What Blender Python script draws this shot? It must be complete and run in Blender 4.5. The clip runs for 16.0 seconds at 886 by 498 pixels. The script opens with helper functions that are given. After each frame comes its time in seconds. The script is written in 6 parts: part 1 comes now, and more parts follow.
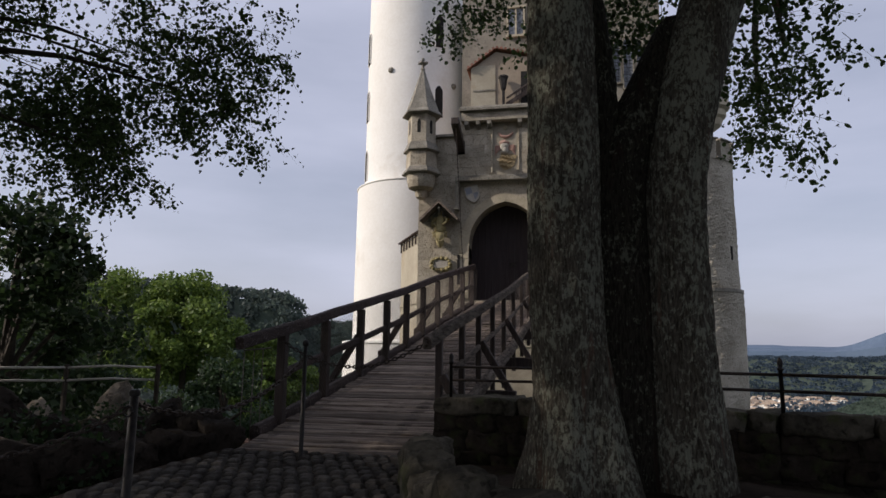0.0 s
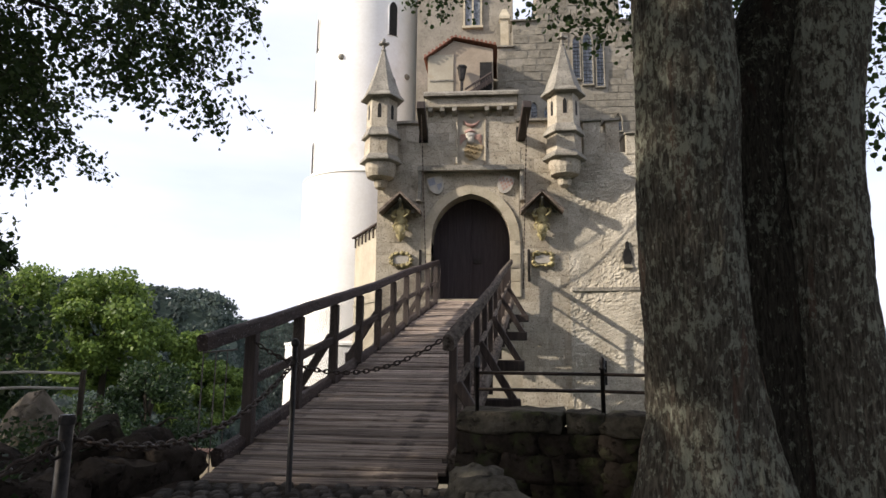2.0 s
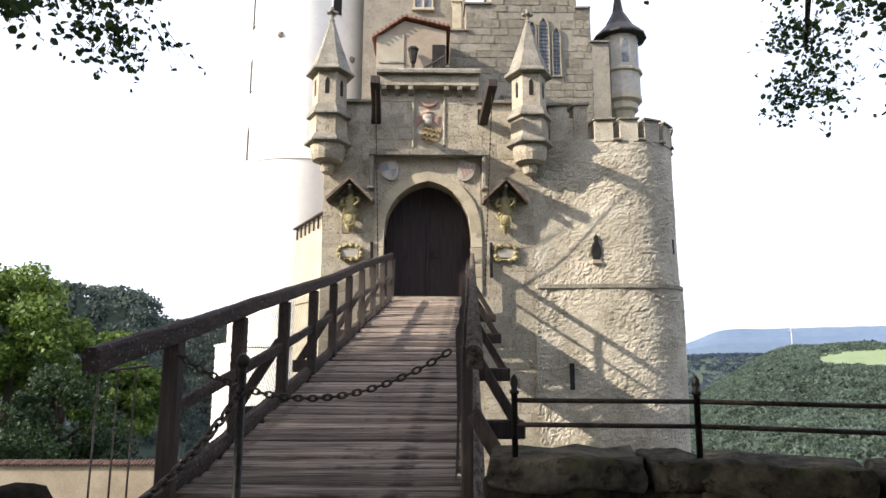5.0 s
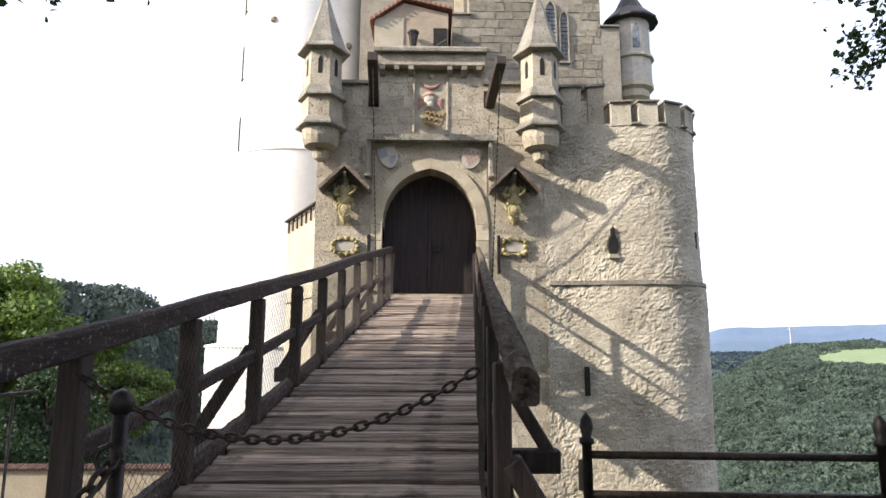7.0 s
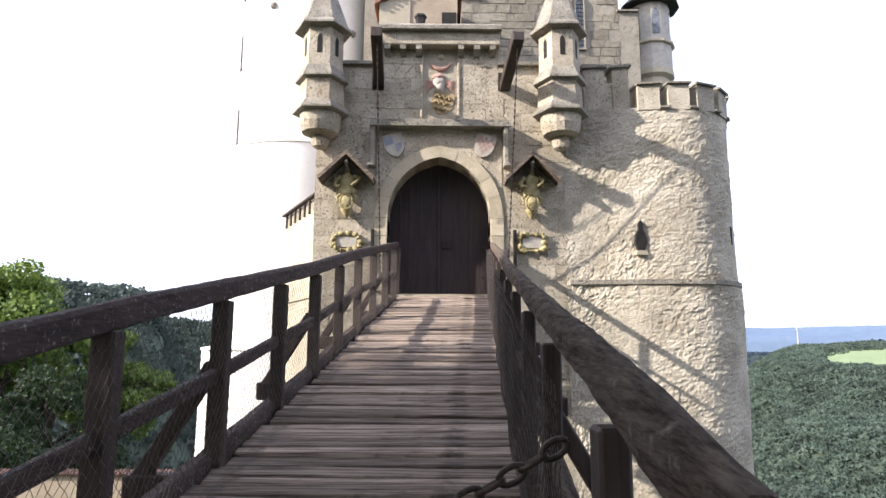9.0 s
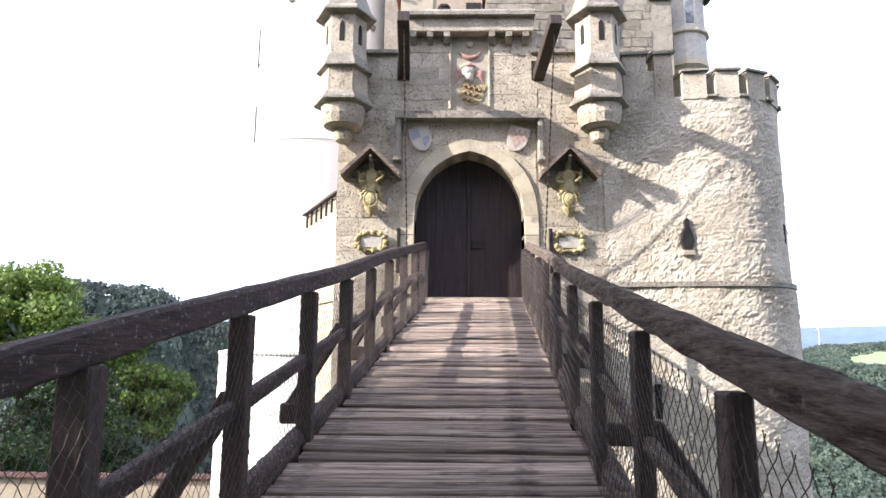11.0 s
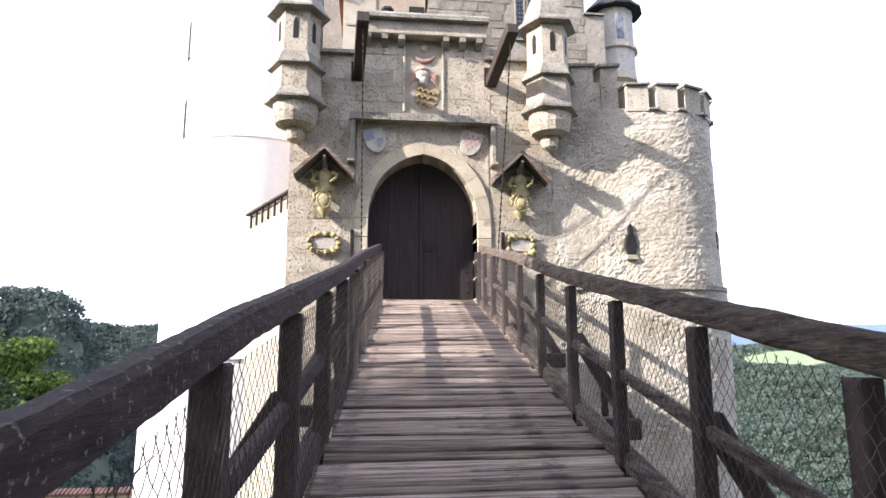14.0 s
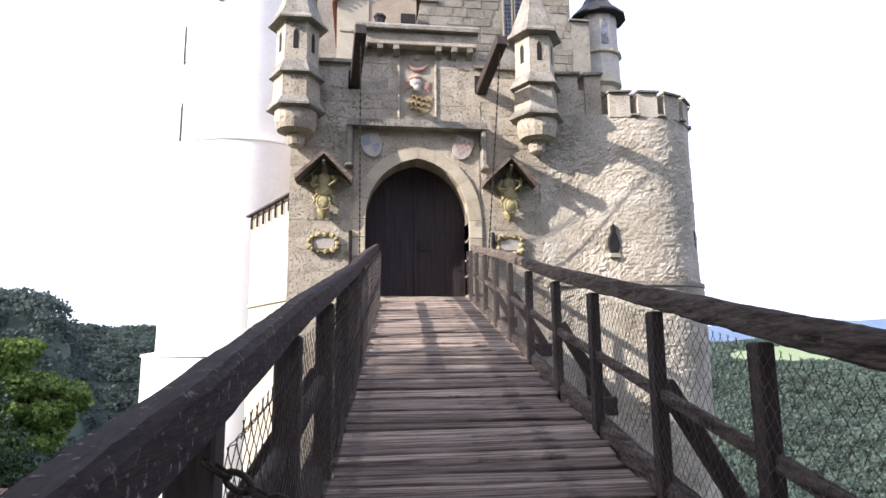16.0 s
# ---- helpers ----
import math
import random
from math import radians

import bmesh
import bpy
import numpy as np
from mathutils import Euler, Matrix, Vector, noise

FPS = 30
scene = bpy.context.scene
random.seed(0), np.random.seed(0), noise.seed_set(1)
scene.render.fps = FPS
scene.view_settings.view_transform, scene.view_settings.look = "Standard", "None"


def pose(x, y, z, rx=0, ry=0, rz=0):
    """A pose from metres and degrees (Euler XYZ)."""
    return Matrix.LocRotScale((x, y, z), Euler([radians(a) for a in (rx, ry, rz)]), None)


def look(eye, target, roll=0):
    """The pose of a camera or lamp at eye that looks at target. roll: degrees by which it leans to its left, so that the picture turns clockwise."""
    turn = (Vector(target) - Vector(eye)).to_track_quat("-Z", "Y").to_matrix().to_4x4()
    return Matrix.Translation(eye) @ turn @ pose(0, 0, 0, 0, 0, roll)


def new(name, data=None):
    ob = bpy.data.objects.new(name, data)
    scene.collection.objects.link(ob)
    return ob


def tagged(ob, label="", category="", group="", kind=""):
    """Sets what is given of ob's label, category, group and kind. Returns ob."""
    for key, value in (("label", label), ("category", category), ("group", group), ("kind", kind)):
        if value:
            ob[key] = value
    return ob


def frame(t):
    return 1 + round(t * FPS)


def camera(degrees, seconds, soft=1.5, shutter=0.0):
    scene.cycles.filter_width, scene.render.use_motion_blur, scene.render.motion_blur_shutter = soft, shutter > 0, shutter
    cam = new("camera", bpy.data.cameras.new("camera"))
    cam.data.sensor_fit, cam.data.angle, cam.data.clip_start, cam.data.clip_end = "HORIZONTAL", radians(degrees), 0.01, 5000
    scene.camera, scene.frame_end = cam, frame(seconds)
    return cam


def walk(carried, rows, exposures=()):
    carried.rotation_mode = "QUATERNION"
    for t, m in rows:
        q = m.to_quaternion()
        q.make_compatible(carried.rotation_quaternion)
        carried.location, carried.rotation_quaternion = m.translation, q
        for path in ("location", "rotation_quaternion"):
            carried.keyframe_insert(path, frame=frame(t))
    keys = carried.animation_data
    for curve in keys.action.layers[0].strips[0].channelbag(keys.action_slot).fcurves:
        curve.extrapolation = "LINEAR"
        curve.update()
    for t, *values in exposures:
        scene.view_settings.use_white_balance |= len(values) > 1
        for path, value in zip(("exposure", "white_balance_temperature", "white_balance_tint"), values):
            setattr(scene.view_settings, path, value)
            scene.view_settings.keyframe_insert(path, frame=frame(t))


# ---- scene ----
cam = camera(70.2, 16.0)
METRES, EYE, TILT, LEAN, TURN = 8.0, 1.5, 0.0, 0.0, 11.1
ROWS = [
    (0.0, 0.0, 0.0, 0.0, -0.11, 9.1, -0.68),
    (0.5, -0.0159, 0.0447, 0.0007, -0.98, 9.14, -0.67),
    (1.0, -0.0461, 0.0821, -0.0009, -2.9, 9.22, -0.75),
    (1.5, -0.0629, 0.1268, -0.0027, -4.86, 9.27, -0.67),
    (2.0, -0.0838, 0.1563, -0.0015, -6.05, 9.36, -0.57),
    (2.5, -0.0972, 0.1822, -0.0015, -8.03, 9.42, -0.46),
    (3.0, -0.0982, 0.2155, 0.001, -9.59, 9.45, -0.29),
    (3.5, -0.1046, 0.247, 0.002, -10.35, 9.43, -0.25),
    (4.0, -0.1149, 0.2841, 0.0052, -11.53, 9.4, -0.2),
    (6.5, -0.1038, 0.4665, 0.0179, -12.02, 9.14, -0.18),
    (7.0, -0.0991, 0.5066, 0.0213, -12.02, 9.15, -0.18),
    (7.5, -0.0886, 0.5394, 0.0255, -11.82, 9.18, -0.16),
    (8.0, -0.0897, 0.5802, 0.03, -11.69, 9.15, -0.17),
    (8.5, -0.0863, 0.6198, 0.0323, -11.71, 9.14, -0.25),
    (11.0, -0.0958, 0.759, 0.0511, -10.09, 9.14, -0.35),
    (11.5, -0.1153, 0.7738, 0.053, -9.93, 9.2, -0.45),
    (12.0, -0.1292, 0.7974, 0.0536, -9.55, 9.17, -0.49),
    (12.5, -0.1403, 0.8067, 0.0551, -9.76, 9.25, -0.42),
    (13.0, -0.1582, 0.7958, 0.0529, -12.34, 9.38, -0.34),
    (13.5, -0.1654, 0.7857, 0.051, -16.8, 9.51, 0.04),
    (14.0, -0.1754, 0.7738, 0.0473, -17.42, 9.49, 0.21),
    (14.5, -0.1915, 0.757, 0.0436, -17.73, 9.43, 0.33),
    (15.0, -0.1962, 0.7419, 0.0395, -18.63, 9.41, 0.44),
    (15.5, -0.1991, 0.7192, 0.037, -18.78, 9.37, 0.59),
    (16.0, -0.2124, 0.6995, 0.0355, -18.41, 9.36, 0.65),
]
EXPO = [(0.0, -0.58, 6450, 15), (0.5, -0.5, 6480, 15), (1.0, -0.26, 6600, 15), (1.5, 0.1, 6700, 15), (2.0, 0.46, 6660, 13), (2.5, 0.72, 6600, 11), (3.0, 0.85, 6600, 11),
        (7.0, 0.9, 6500, 12), (8.5, 1.0, 6380, 14), (11.0, 1.5, 6150, 17), (12.5, 1.53, 6130, 17), (14.5, 1.32, 6080, 18), (15.5, 1.12, 6060, 18), (16.0, 1.1, 6060, 18)]
walk(cam, [(t, pose(1.645, -17.5, EYE, TILT, LEAN, TURN) @ pose(METRES * x, METRES * y, METRES * z, 90 + pitch, roll, yaw)) for t, x, y, z, yaw, pitch, roll in ROWS], EXPO)

# ---- sky and sun ----
SUN = Vector((-3.1, -1.0, 1.72)).normalized()
world = bpy.data.worlds.new("world")
scene.world = world
world.use_nodes = True
wn, wl = world.node_tree.nodes, world.node_tree.links
wn.clear()
sky = wn.new("ShaderNodeTexSky")
sky.sky_type, sky.sun_disc = "NISHITA", False
sky.sun_elevation = math.asin(SUN.z)
sky.sun_rotation = math.atan2(SUN.x, SUN.y)
sky.air_density, sky.dust_density, sky.ozone_density = 1.0, 3.0, 1.0
# thin high cloud: pale veil over the blue, in soft streaks
wtc, wmap, wno = wn.new("ShaderNodeTexCoord"), wn.new("ShaderNodeMapping"), wn.new("ShaderNodeTexNoise")
wmap.inputs["Scale"].default_value = (1.2, 1.2, 5.0)
wno.inputs["Scale"].default_value, wno.inputs["Detail"].default_value = 1.6, 6.0
wramp, wmix, wbg, wout = wn.new("ShaderNodeValToRGB"), wn.new("ShaderNodeMixRGB"), wn.new("ShaderNodeBackground"), wn.new("ShaderNodeOutputWorld")
wramp.color_ramp.elements[0].position, wramp.color_ramp.elements[1].position = 0.3, 0.75
wramp.color_ramp.elements[0].color, wramp.color_ramp.elements[1].color = (0.45, 0.45, 0.45, 1), (0.8, 0.8, 0.8, 1)
wmix.inputs["Color2"].default_value = (7.6, 8.1, 9.8, 1)
wbg.inputs["Strength"].default_value = 0.13
wl.new(wtc.outputs["Generated"], wmap.inputs["Vector"])
wl.new(wmap.outputs["Vector"], wno.inputs["Vector"])
wl.new(wno.outputs["Fac"], wramp.inputs["Fac"])
wl.new(wramp.outputs["Color"], wmix.inputs["Fac"])
wl.new(sky.outputs["Color"], wmix.inputs["Color1"])
wl.new(wmix.outputs["Color"], wbg.inputs["Color"])
wl.new(wbg.outputs["Background"], wout.inputs["Surface"])
lamp = bpy.data.lights.new("sun", "SUN")
lamp.energy, lamp.angle, lamp.color = 5.0, radians(0.6), (1.0, 0.93, 0.82)
sun = new("sun", lamp)
sun.matrix_world = look(SUN * 100, (0, 0, 0))

# ---- materials ----


def mat(name, dark, light, rough=0.8, scale=3.0, stretch=(1, 1, 1), bump=0.3, fine=18.0, pits=0.0, spread=0.12, metal=0.0, stain=None, stain_scale=0.8, grow=0.55, thick=0.02, gloss=0.3):
    """Two-scale mottled surface: broad patches and fine grain in colour and relief, with pits or stains where wanted."""
    m = bpy.data.materials.new(name)
    m.use_nodes = True
    n, l = m.node_tree.nodes, m.node_tree.links
    b = n["Principled BSDF"]
    tc, mp, info, add = n.new("ShaderNodeTexCoord"), n.new("ShaderNodeMapping"), n.new("ShaderNodeObjectInfo"), n.new("ShaderNodeVectorMath")
    mp.inputs["Scale"].default_value = stretch
    off = n.new("ShaderNodeVectorMath")
    off.operation = "SCALE"
    off.inputs["Scale"].default_value = 37.0
    comb = n.new("ShaderNodeCombineXYZ")
    for s in ("X", "Y", "Z"):
        l.new(info.outputs["Random"], comb.inputs[s])
    l.new(comb.outputs[0], off.inputs[0])
    l.new(tc.outputs["Object"], add.inputs[0])
    l.new(off.outputs[0], add.inputs[1])
    l.new(add.outputs[0], mp.inputs["Vector"])

    def noisy(sc, det, vec, ro=0.6):
        t = n.new("ShaderNodeTexNoise")
        t.inputs["Scale"].default_value, t.inputs["Detail"].default_value, t.inputs["Roughness"].default_value = sc, det, ro
        l.new(vec, t.inputs["Vector"])
        return t.outputs["Fac"]

    big, small = noisy(scale, 5, mp.outputs[0]), noisy(fine, 6, mp.outputs[0], 0.7)
    mixf = n.new("ShaderNodeMath")
    mixf.operation = "MULTIPLY_ADD"
    l.new(small, mixf.inputs[0])
    mixf.inputs[1].default_value = 0.6
    sub = n.new("ShaderNodeMath")
    sub.operation = "MULTIPLY_ADD"
    l.new(big, sub.inputs[0])
    sub.inputs[1].default_value, sub.inputs[2].default_value = 0.9, -0.28
    l.new(sub.outputs[0], mixf.inputs[2])
    ramp = n.new("ShaderNodeValToRGB")
    ramp.color_ramp.elements[0].position, ramp.color_ramp.elements[1].position = 0.5 - 0.2, 0.5 + 0.2
    ramp.color_ramp.elements[0].color, ramp.color_ramp.elements[1].color = (*dark, 1), (*light, 1)
    l.new(mixf.outputs[0], ramp.inputs["Fac"])
    colour = ramp.outputs["Color"]
    if spread:
        vr = n.new("ShaderNodeMapRange")
        vr.inputs["To Min"].default_value, vr.inputs["To Max"].default_value = 1 - spread, 1 + spread
        l.new(info.outputs["Random"], vr.inputs["Value"])
        hs = n.new("ShaderNodeHueSaturation")
        l.new(vr.outputs[0], hs.inputs["Value"])
        l.new(colour, hs.inputs["Color"])
        colour = hs.outputs["Color"]
    height = small
    if pits:
        v = n.new("ShaderNodeTexVoronoi")
        v.inputs["Scale"].default_value = fine * 0.9
        l.new(mp.outputs[0], v.inputs["Vector"])
        pr = n.new("ShaderNodeMapRange")
        pr.inputs["From Min"].default_value, pr.inputs["From Max"].default_value = 0.0, 0.45
        l.new(v.outputs["Distance"], pr.inputs["Value"])
        pm = n.new("ShaderNodeMath")
        pm.operation = "MULTIPLY_ADD"
        l.new(pr.outputs[0], pm.inputs[0])
        pm.inputs[1].default_value = 0.3 * pits
        l.new(small, pm.inputs[2])
        height = pm.outputs[0]
        holes = n.new("ShaderNodeMapRange")
        holes.inputs["From Min"].default_value, holes.inputs["From Max"].default_value = 0.345, 0.43
        holes.inputs["To Min"].default_value, holes.inputs["To Max"].default_value = 0.25, 1.0
        speck = noisy(fine * 1.1, 4, mp.outputs[0], 0.55)
        l.new(speck, holes.inputs["Value"])
        mulc = n.new("ShaderNodeMixRGB")
        mulc.blend_type = "MULTIPLY"
        mulc.inputs["Fac"].default_value = min(1.0, pits)
        l.new(colour, mulc.inputs["Color1"])
        l.new(holes.outputs[0], mulc.inputs["Color2"])
        colour = mulc.outputs["Color"]
        deep = n.new("ShaderNodeMath")
        deep.operation = "MULTIPLY_ADD"
        l.new(holes.outputs[0], deep.inputs[0])
        deep.inputs[1].default_value = 0.9
        l.new(height, deep.inputs[2])
        height = deep.outputs[0]
    if stain:
        sf = noisy(stain_scale, 7, tc.outputs["Object"], 0.65)
        sr = n.new("ShaderNodeMapRange")
        sr.inputs["From Min"].default_value, sr.inputs["From Max"].default_value = grow, grow + 0.14
        l.new(sf, sr.inputs["Value"])
        mx = n.new("ShaderNodeMixRGB")
        mx.inputs["Color2"].default_value = (*stain, 1)
        l.new(sr.outputs[0], mx.inputs["Fac"])
        l.new(colour, mx.inputs["Color1"])
        colour = mx.outputs["Color"]
    l.new(colour, b.inputs["Base Color"])
    b.inputs["Metallic"].default_value = metal
    rr = n.new("ShaderNodeMapRange")
    rr.inputs["To Min"].default_value, rr.inputs["To Max"].default_value = max(rough - 0.12, 0.05), min(rough + 0.1, 1.0)
    l.new(big, rr.inputs["Value"])
    l.new(rr.outputs[0], b.inputs["Roughness"])
    b.inputs["Specular IOR Level"].default_value = gloss
    if bump:
        bp = n.new("ShaderNodeBump")
        bp.inputs["Strength"].default_value, bp.inputs["Distance"].default_value = bump, thick
        l.new(height, bp.inputs["Height"])
        l.new(bp.outputs[0], b.inputs["Normal"])
    return m


def leaf_mat(name, dark, light, patch=0.0):
    """Leaves: colour varies leaf by leaf, and crown by crown over patch metres; light comes through them."""
    m = bpy.data.materials.new(name)
    m.use_nodes = True
    n, l = m.node_tree.nodes, m.node_tree.links
    b, out = n["Principled BSDF"], n["Material Output"]
    geo, ramp = n.new("ShaderNodeNewGeometry"), n.new("ShaderNodeValToRGB")
    ramp.color_ramp.elements[0].color, ramp.color_ramp.elements[1].color = (*dark, 1), (*light, 1)
    l.new(geo.outputs["Random Per Island"], ramp.inputs["Fac"])
    colour = ramp.outputs["Color"]
    if patch:
        tc, no, mr, hs = n.new("ShaderNodeTexCoord"), n.new("ShaderNodeTexNoise"), n.new("ShaderNodeMapRange"), n.new("ShaderNodeHueSaturation")
        no.inputs["Scale"].default_value, no.inputs["Detail"].default_value = 1 / patch, 3.0
        mr.inputs["From Min"].default_value, mr.inputs["From Max"].default_value = 0.35, 0.65
        mr.inputs["To Min"].default_value, mr.inputs["To Max"].default_value = 0.62, 1.35
        l.new(tc.outputs["Object"], no.inputs["Vector"])
        l.new(no.outputs["Fac"], mr.inputs["Value"])
        l.new(mr.outputs[0], hs.inputs["Value"])
        l.new(colour, hs.inputs["Color"])
        colour = hs.outputs["Color"]
    l.new(colour, b.inputs["Base Color"])
    b.inputs["Roughness"].default_value = 0.55
    b.inputs["Specular IOR Level"].default_value = 0.3
    tr, mx = n.new("ShaderNodeBsdfTranslucent"), n.new("ShaderNodeMixShader")
    l.new(colour, tr.inputs["Color"])
    mx.inputs["Fac"].default_value = 0.6 if patch else 0.35
    l.new(b.outputs[0], mx.inputs[1])
    l.new(tr.outputs[0], mx.inputs[2])
    l.new(mx.outputs[0], out.inputs["Surface"])
    return m


def bark_mat(name, dark, light, lichen, amount, red):
    """Ridged bark: narrow upright furrows, patches of lichen and a few red-brown streaks."""
    m = bpy.data.materials.new(name)
    m.use_nodes = True
    n, l = m.node_tree.nodes, m.node_tree.links
    b, tc = n["Principled BSDF"], n.new("ShaderNodeTexCoord")

    def noisy(stretch, sc, det, ro):
        mp, t = n.new("ShaderNodeMapping"), n.new("ShaderNodeTexNoise")
        mp.inputs["Scale"].default_value = stretch
        l.new(tc.outputs["Object"], mp.inputs["Vector"])
        l.new(mp.outputs[0], t.inputs["Vector"])
        t.inputs["Scale"].default_value, t.inputs["Detail"].default_value, t.inputs["Roughness"].default_value = sc, det, ro
        t.inputs["Distortion"].default_value = 0.35
        return t.outputs["Fac"]

    def ranged(v, a, c):
        r = n.new("ShaderNodeMapRange")
        r.inputs["From Min"].default_value, r.inputs["From Max"].default_value = a, c
        l.new(v, r.inputs["Value"])
        return r.outputs[0]

    def calc(op, a, c):
        k = n.new("ShaderNodeMath")
        k.operation = op
        for i, v in enumerate((a, c)):
            if isinstance(v, float):
                k.inputs[i].default_value = v
            else:
                l.new(v, k.inputs[i])
        return k.outputs[0]

    def blend(f, c1, c2):
        k = n.new("ShaderNodeMixRGB")
        l.new(f, k.inputs["Fac"])
        for s, c in (("Color1", c1), ("Color2", c2)):
            if isinstance(c, tuple):
                k.inputs[s].default_value = (*c, 1)
            else:
                l.new(c, k.inputs[s])
        return k.outputs["Color"]

    furrow = noisy((1, 1, 0.2), 70, 6, 0.7)
    grain = noisy((1, 1, 0.5), 150, 3, 0.6)
    patch = noisy((1, 1, 0.7), 3.2, 4, 0.6)
    spots = noisy((1, 1, 0.58), 34, 8, 0.72)
    streak = noisy((1, 1, 0.12), 9, 3, 0.55)
    ridge = ranged(furrow, 0.36, 0.58)
    col = blend(ridge, dark, light)
    col = blend(calc("MULTIPLY", ranged(streak, 0.60, 0.68), 0.7), col, red)
    grown = calc("ADD", calc("MULTIPLY", patch, 0.45), spots)
    cover = calc("MULTIPLY", ranged(grown, 0.79 - amount, 0.855 - amount), ranged(furrow, 0.34, 0.44))
    col = blend(calc("MULTIPLY", cover, 0.85), col, lichen)
    l.new(col, b.inputs["Base Color"])
    b.inputs["Roughness"].default_value, b.inputs["Specular IOR Level"].default_value = 0.95, 0.15
    h = calc("ADD", calc("MULTIPLY", ridge, 1.0), calc("MULTIPLY", grain, 0.5))
    bp = n.new("ShaderNodeBump")
    bp.inputs["Strength"].default_value, bp.inputs["Distance"].default_value = 1.0, 0.012
    l.new(h, bp.inputs["Height"])
    l.new(bp.outputs[0], b.inputs["Normal"])
    return m


TUFA = mat("tufa_ashlar", (0.36, 0.31, 0.235), (0.60, 0.54, 0.43), 0.92, 2.2, bump=0.9, fine=24, pits=0.62, spread=0.07, stain=(0.20, 0.18, 0.145), stain_scale=1.1, grow=0.62, thick=0.026, gloss=0.06)
RUBBLE = mat("rubble_limestone", (0.34, 0.30, 0.23), (0.62, 0.565, 0.46), 0.93, 1.4, bump=0.65, fine=26, pits=0.5, spread=0, stain=(0.24, 0.22, 0.175), stain_scale=0.7, grow=0.59, thick=0.03, gloss=0.06)
DRESSED = mat("dressed_sandstone", (0.36, 0.31, 0.22), (0.56, 0.495, 0.37), 0.85, 2.0, bump=0.35, fine=25, spread=0.1, stain=(0.2, 0.18, 0.14), stain_scale=2.0, grow=0.6)
GREYSTONE = mat("weathered_coping_stone", (0.17, 0.155, 0.125), (0.38, 0.35, 0.29), 0.92, 2.5, bump=1.0, fine=26, pits=0.7, spread=0.08)
MORTAR = mat("lime_mortar", (0.29, 0.255, 0.195), (0.45, 0.40, 0.31), 0.95, 4.0, bump=0.7, fine=30, spread=0)
PALACE = mat("palace_rubble_masonry", (0.20, 0.18, 0.142), (0.32, 0.29, 0.235), 0.92, 1.2, bump=0.7, fine=9, pits=0.3, spread=0)
PALACE_BLOCK = mat("palace_quarried_block", (0.165, 0.148, 0.112), (0.30, 0.27, 0.212), 0.9, 2.5, bump=0.8, fine=16, pits=0.6, spread=0.2)
LIME = mat("white_lime_render", (0.76, 0.735, 0.675), (0.85, 0.835, 0.79), 0.85, 0.5, bump=0.15, fine=8, spread=0, stain=(0.66, 0.62, 0.54), stain_scale=0.35, grow=0.58)
CREAM = mat("cream_render", (0.34, 0.30, 0.225), (0.46, 0.415, 0.32), 0.9, 1.2, bump=0.4, fine=10, spread=0, stain=(0.36, 0.30, 0.21), stain_scale=1.2, grow=0.58)
PLASTER = mat("warm_plaster", (0.28, 0.225, 0.165), (0.40, 0.33, 0.25), 0.9, 1.2, bump=0.25, fine=14, spread=0)
TILE = mat("red_roof_tile", (0.18, 0.075, 0.05), (0.31, 0.14, 0.095), 0.8, 3.0, bump=0.4, fine=20, spread=0.2)
OAK_X = mat("weathered_plank", (0.085, 0.060, 0.048), (0.58, 0.475, 0.385), 0.76, 1.4, (0.9, 26, 26), bump=1.0, fine=4.0, spread=0.38, stain=(0.12, 0.098, 0.085), stain_scale=3.2, grow=0.55, thick=0.016, gloss=0.06)
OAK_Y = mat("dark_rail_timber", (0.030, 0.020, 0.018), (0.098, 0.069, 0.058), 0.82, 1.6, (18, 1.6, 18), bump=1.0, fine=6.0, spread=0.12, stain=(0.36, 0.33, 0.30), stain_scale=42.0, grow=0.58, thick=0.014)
OAK_Z = mat("dark_post_timber", (0.032, 0.023, 0.019), (0.085, 0.062, 0.052), 0.65, 1.4, (16, 16, 1.2), bump=0.6, fine=5.0, spread=0.18, thick=0.01)
# weathered timber made paler, so its colour carries sun on the right railing
OAK_GREY = mat("sunlit_weathered_rail_timber", (0.055, 0.042, 0.034), (0.27, 0.225, 0.185), 0.88, 1.6, (20, 2.0, 20), bump=1.0, fine=7.0, spread=0.12, stain=(0.30, 0.265, 0.215), stain_scale=16.0, grow=0.60, thick=0.022, gloss=0.06)
DOORWOOD = mat("dark_gate_oak", (0.022, 0.0155, 0.0165), (0.052, 0.039, 0.040), 0.55, 1.4, (14, 14, 1.0), bump=0.4, fine=5.0, spread=0.15, thick=0.008)
IRON = mat("black_wrought_iron", (0.02, 0.019, 0.018), (0.06, 0.052, 0.046), 0.5, 12, bump=0.3, fine=60, spread=0, metal=0.6, thick=0.004)
RUST = mat("rusty_chain_iron", (0.03, 0.024, 0.02), (0.09, 0.065, 0.05), 0.55, 20, bump=0.4, fine=80, spread=0, metal=0.5, thick=0.004)
WIRE = mat("dull_fence_wire", (0.09, 0.075, 0.065), (0.22, 0.19, 0.17), 0.5, 20, bump=0, fine=60, spread=0, metal=0.6)
# near-black colour that stands for the shade inside openings
DARK = mat("opening_shade", (0.012, 0.011, 0.01), (0.03, 0.027, 0.024), 0.9, 4, bump=0.1, spread=0)
GLASS = mat("leaded_glass", (0.08, 0.09, 0.10), (0.26, 0.28, 0.30), 0.12, 5, bump=0.05, fine=10, spread=0)
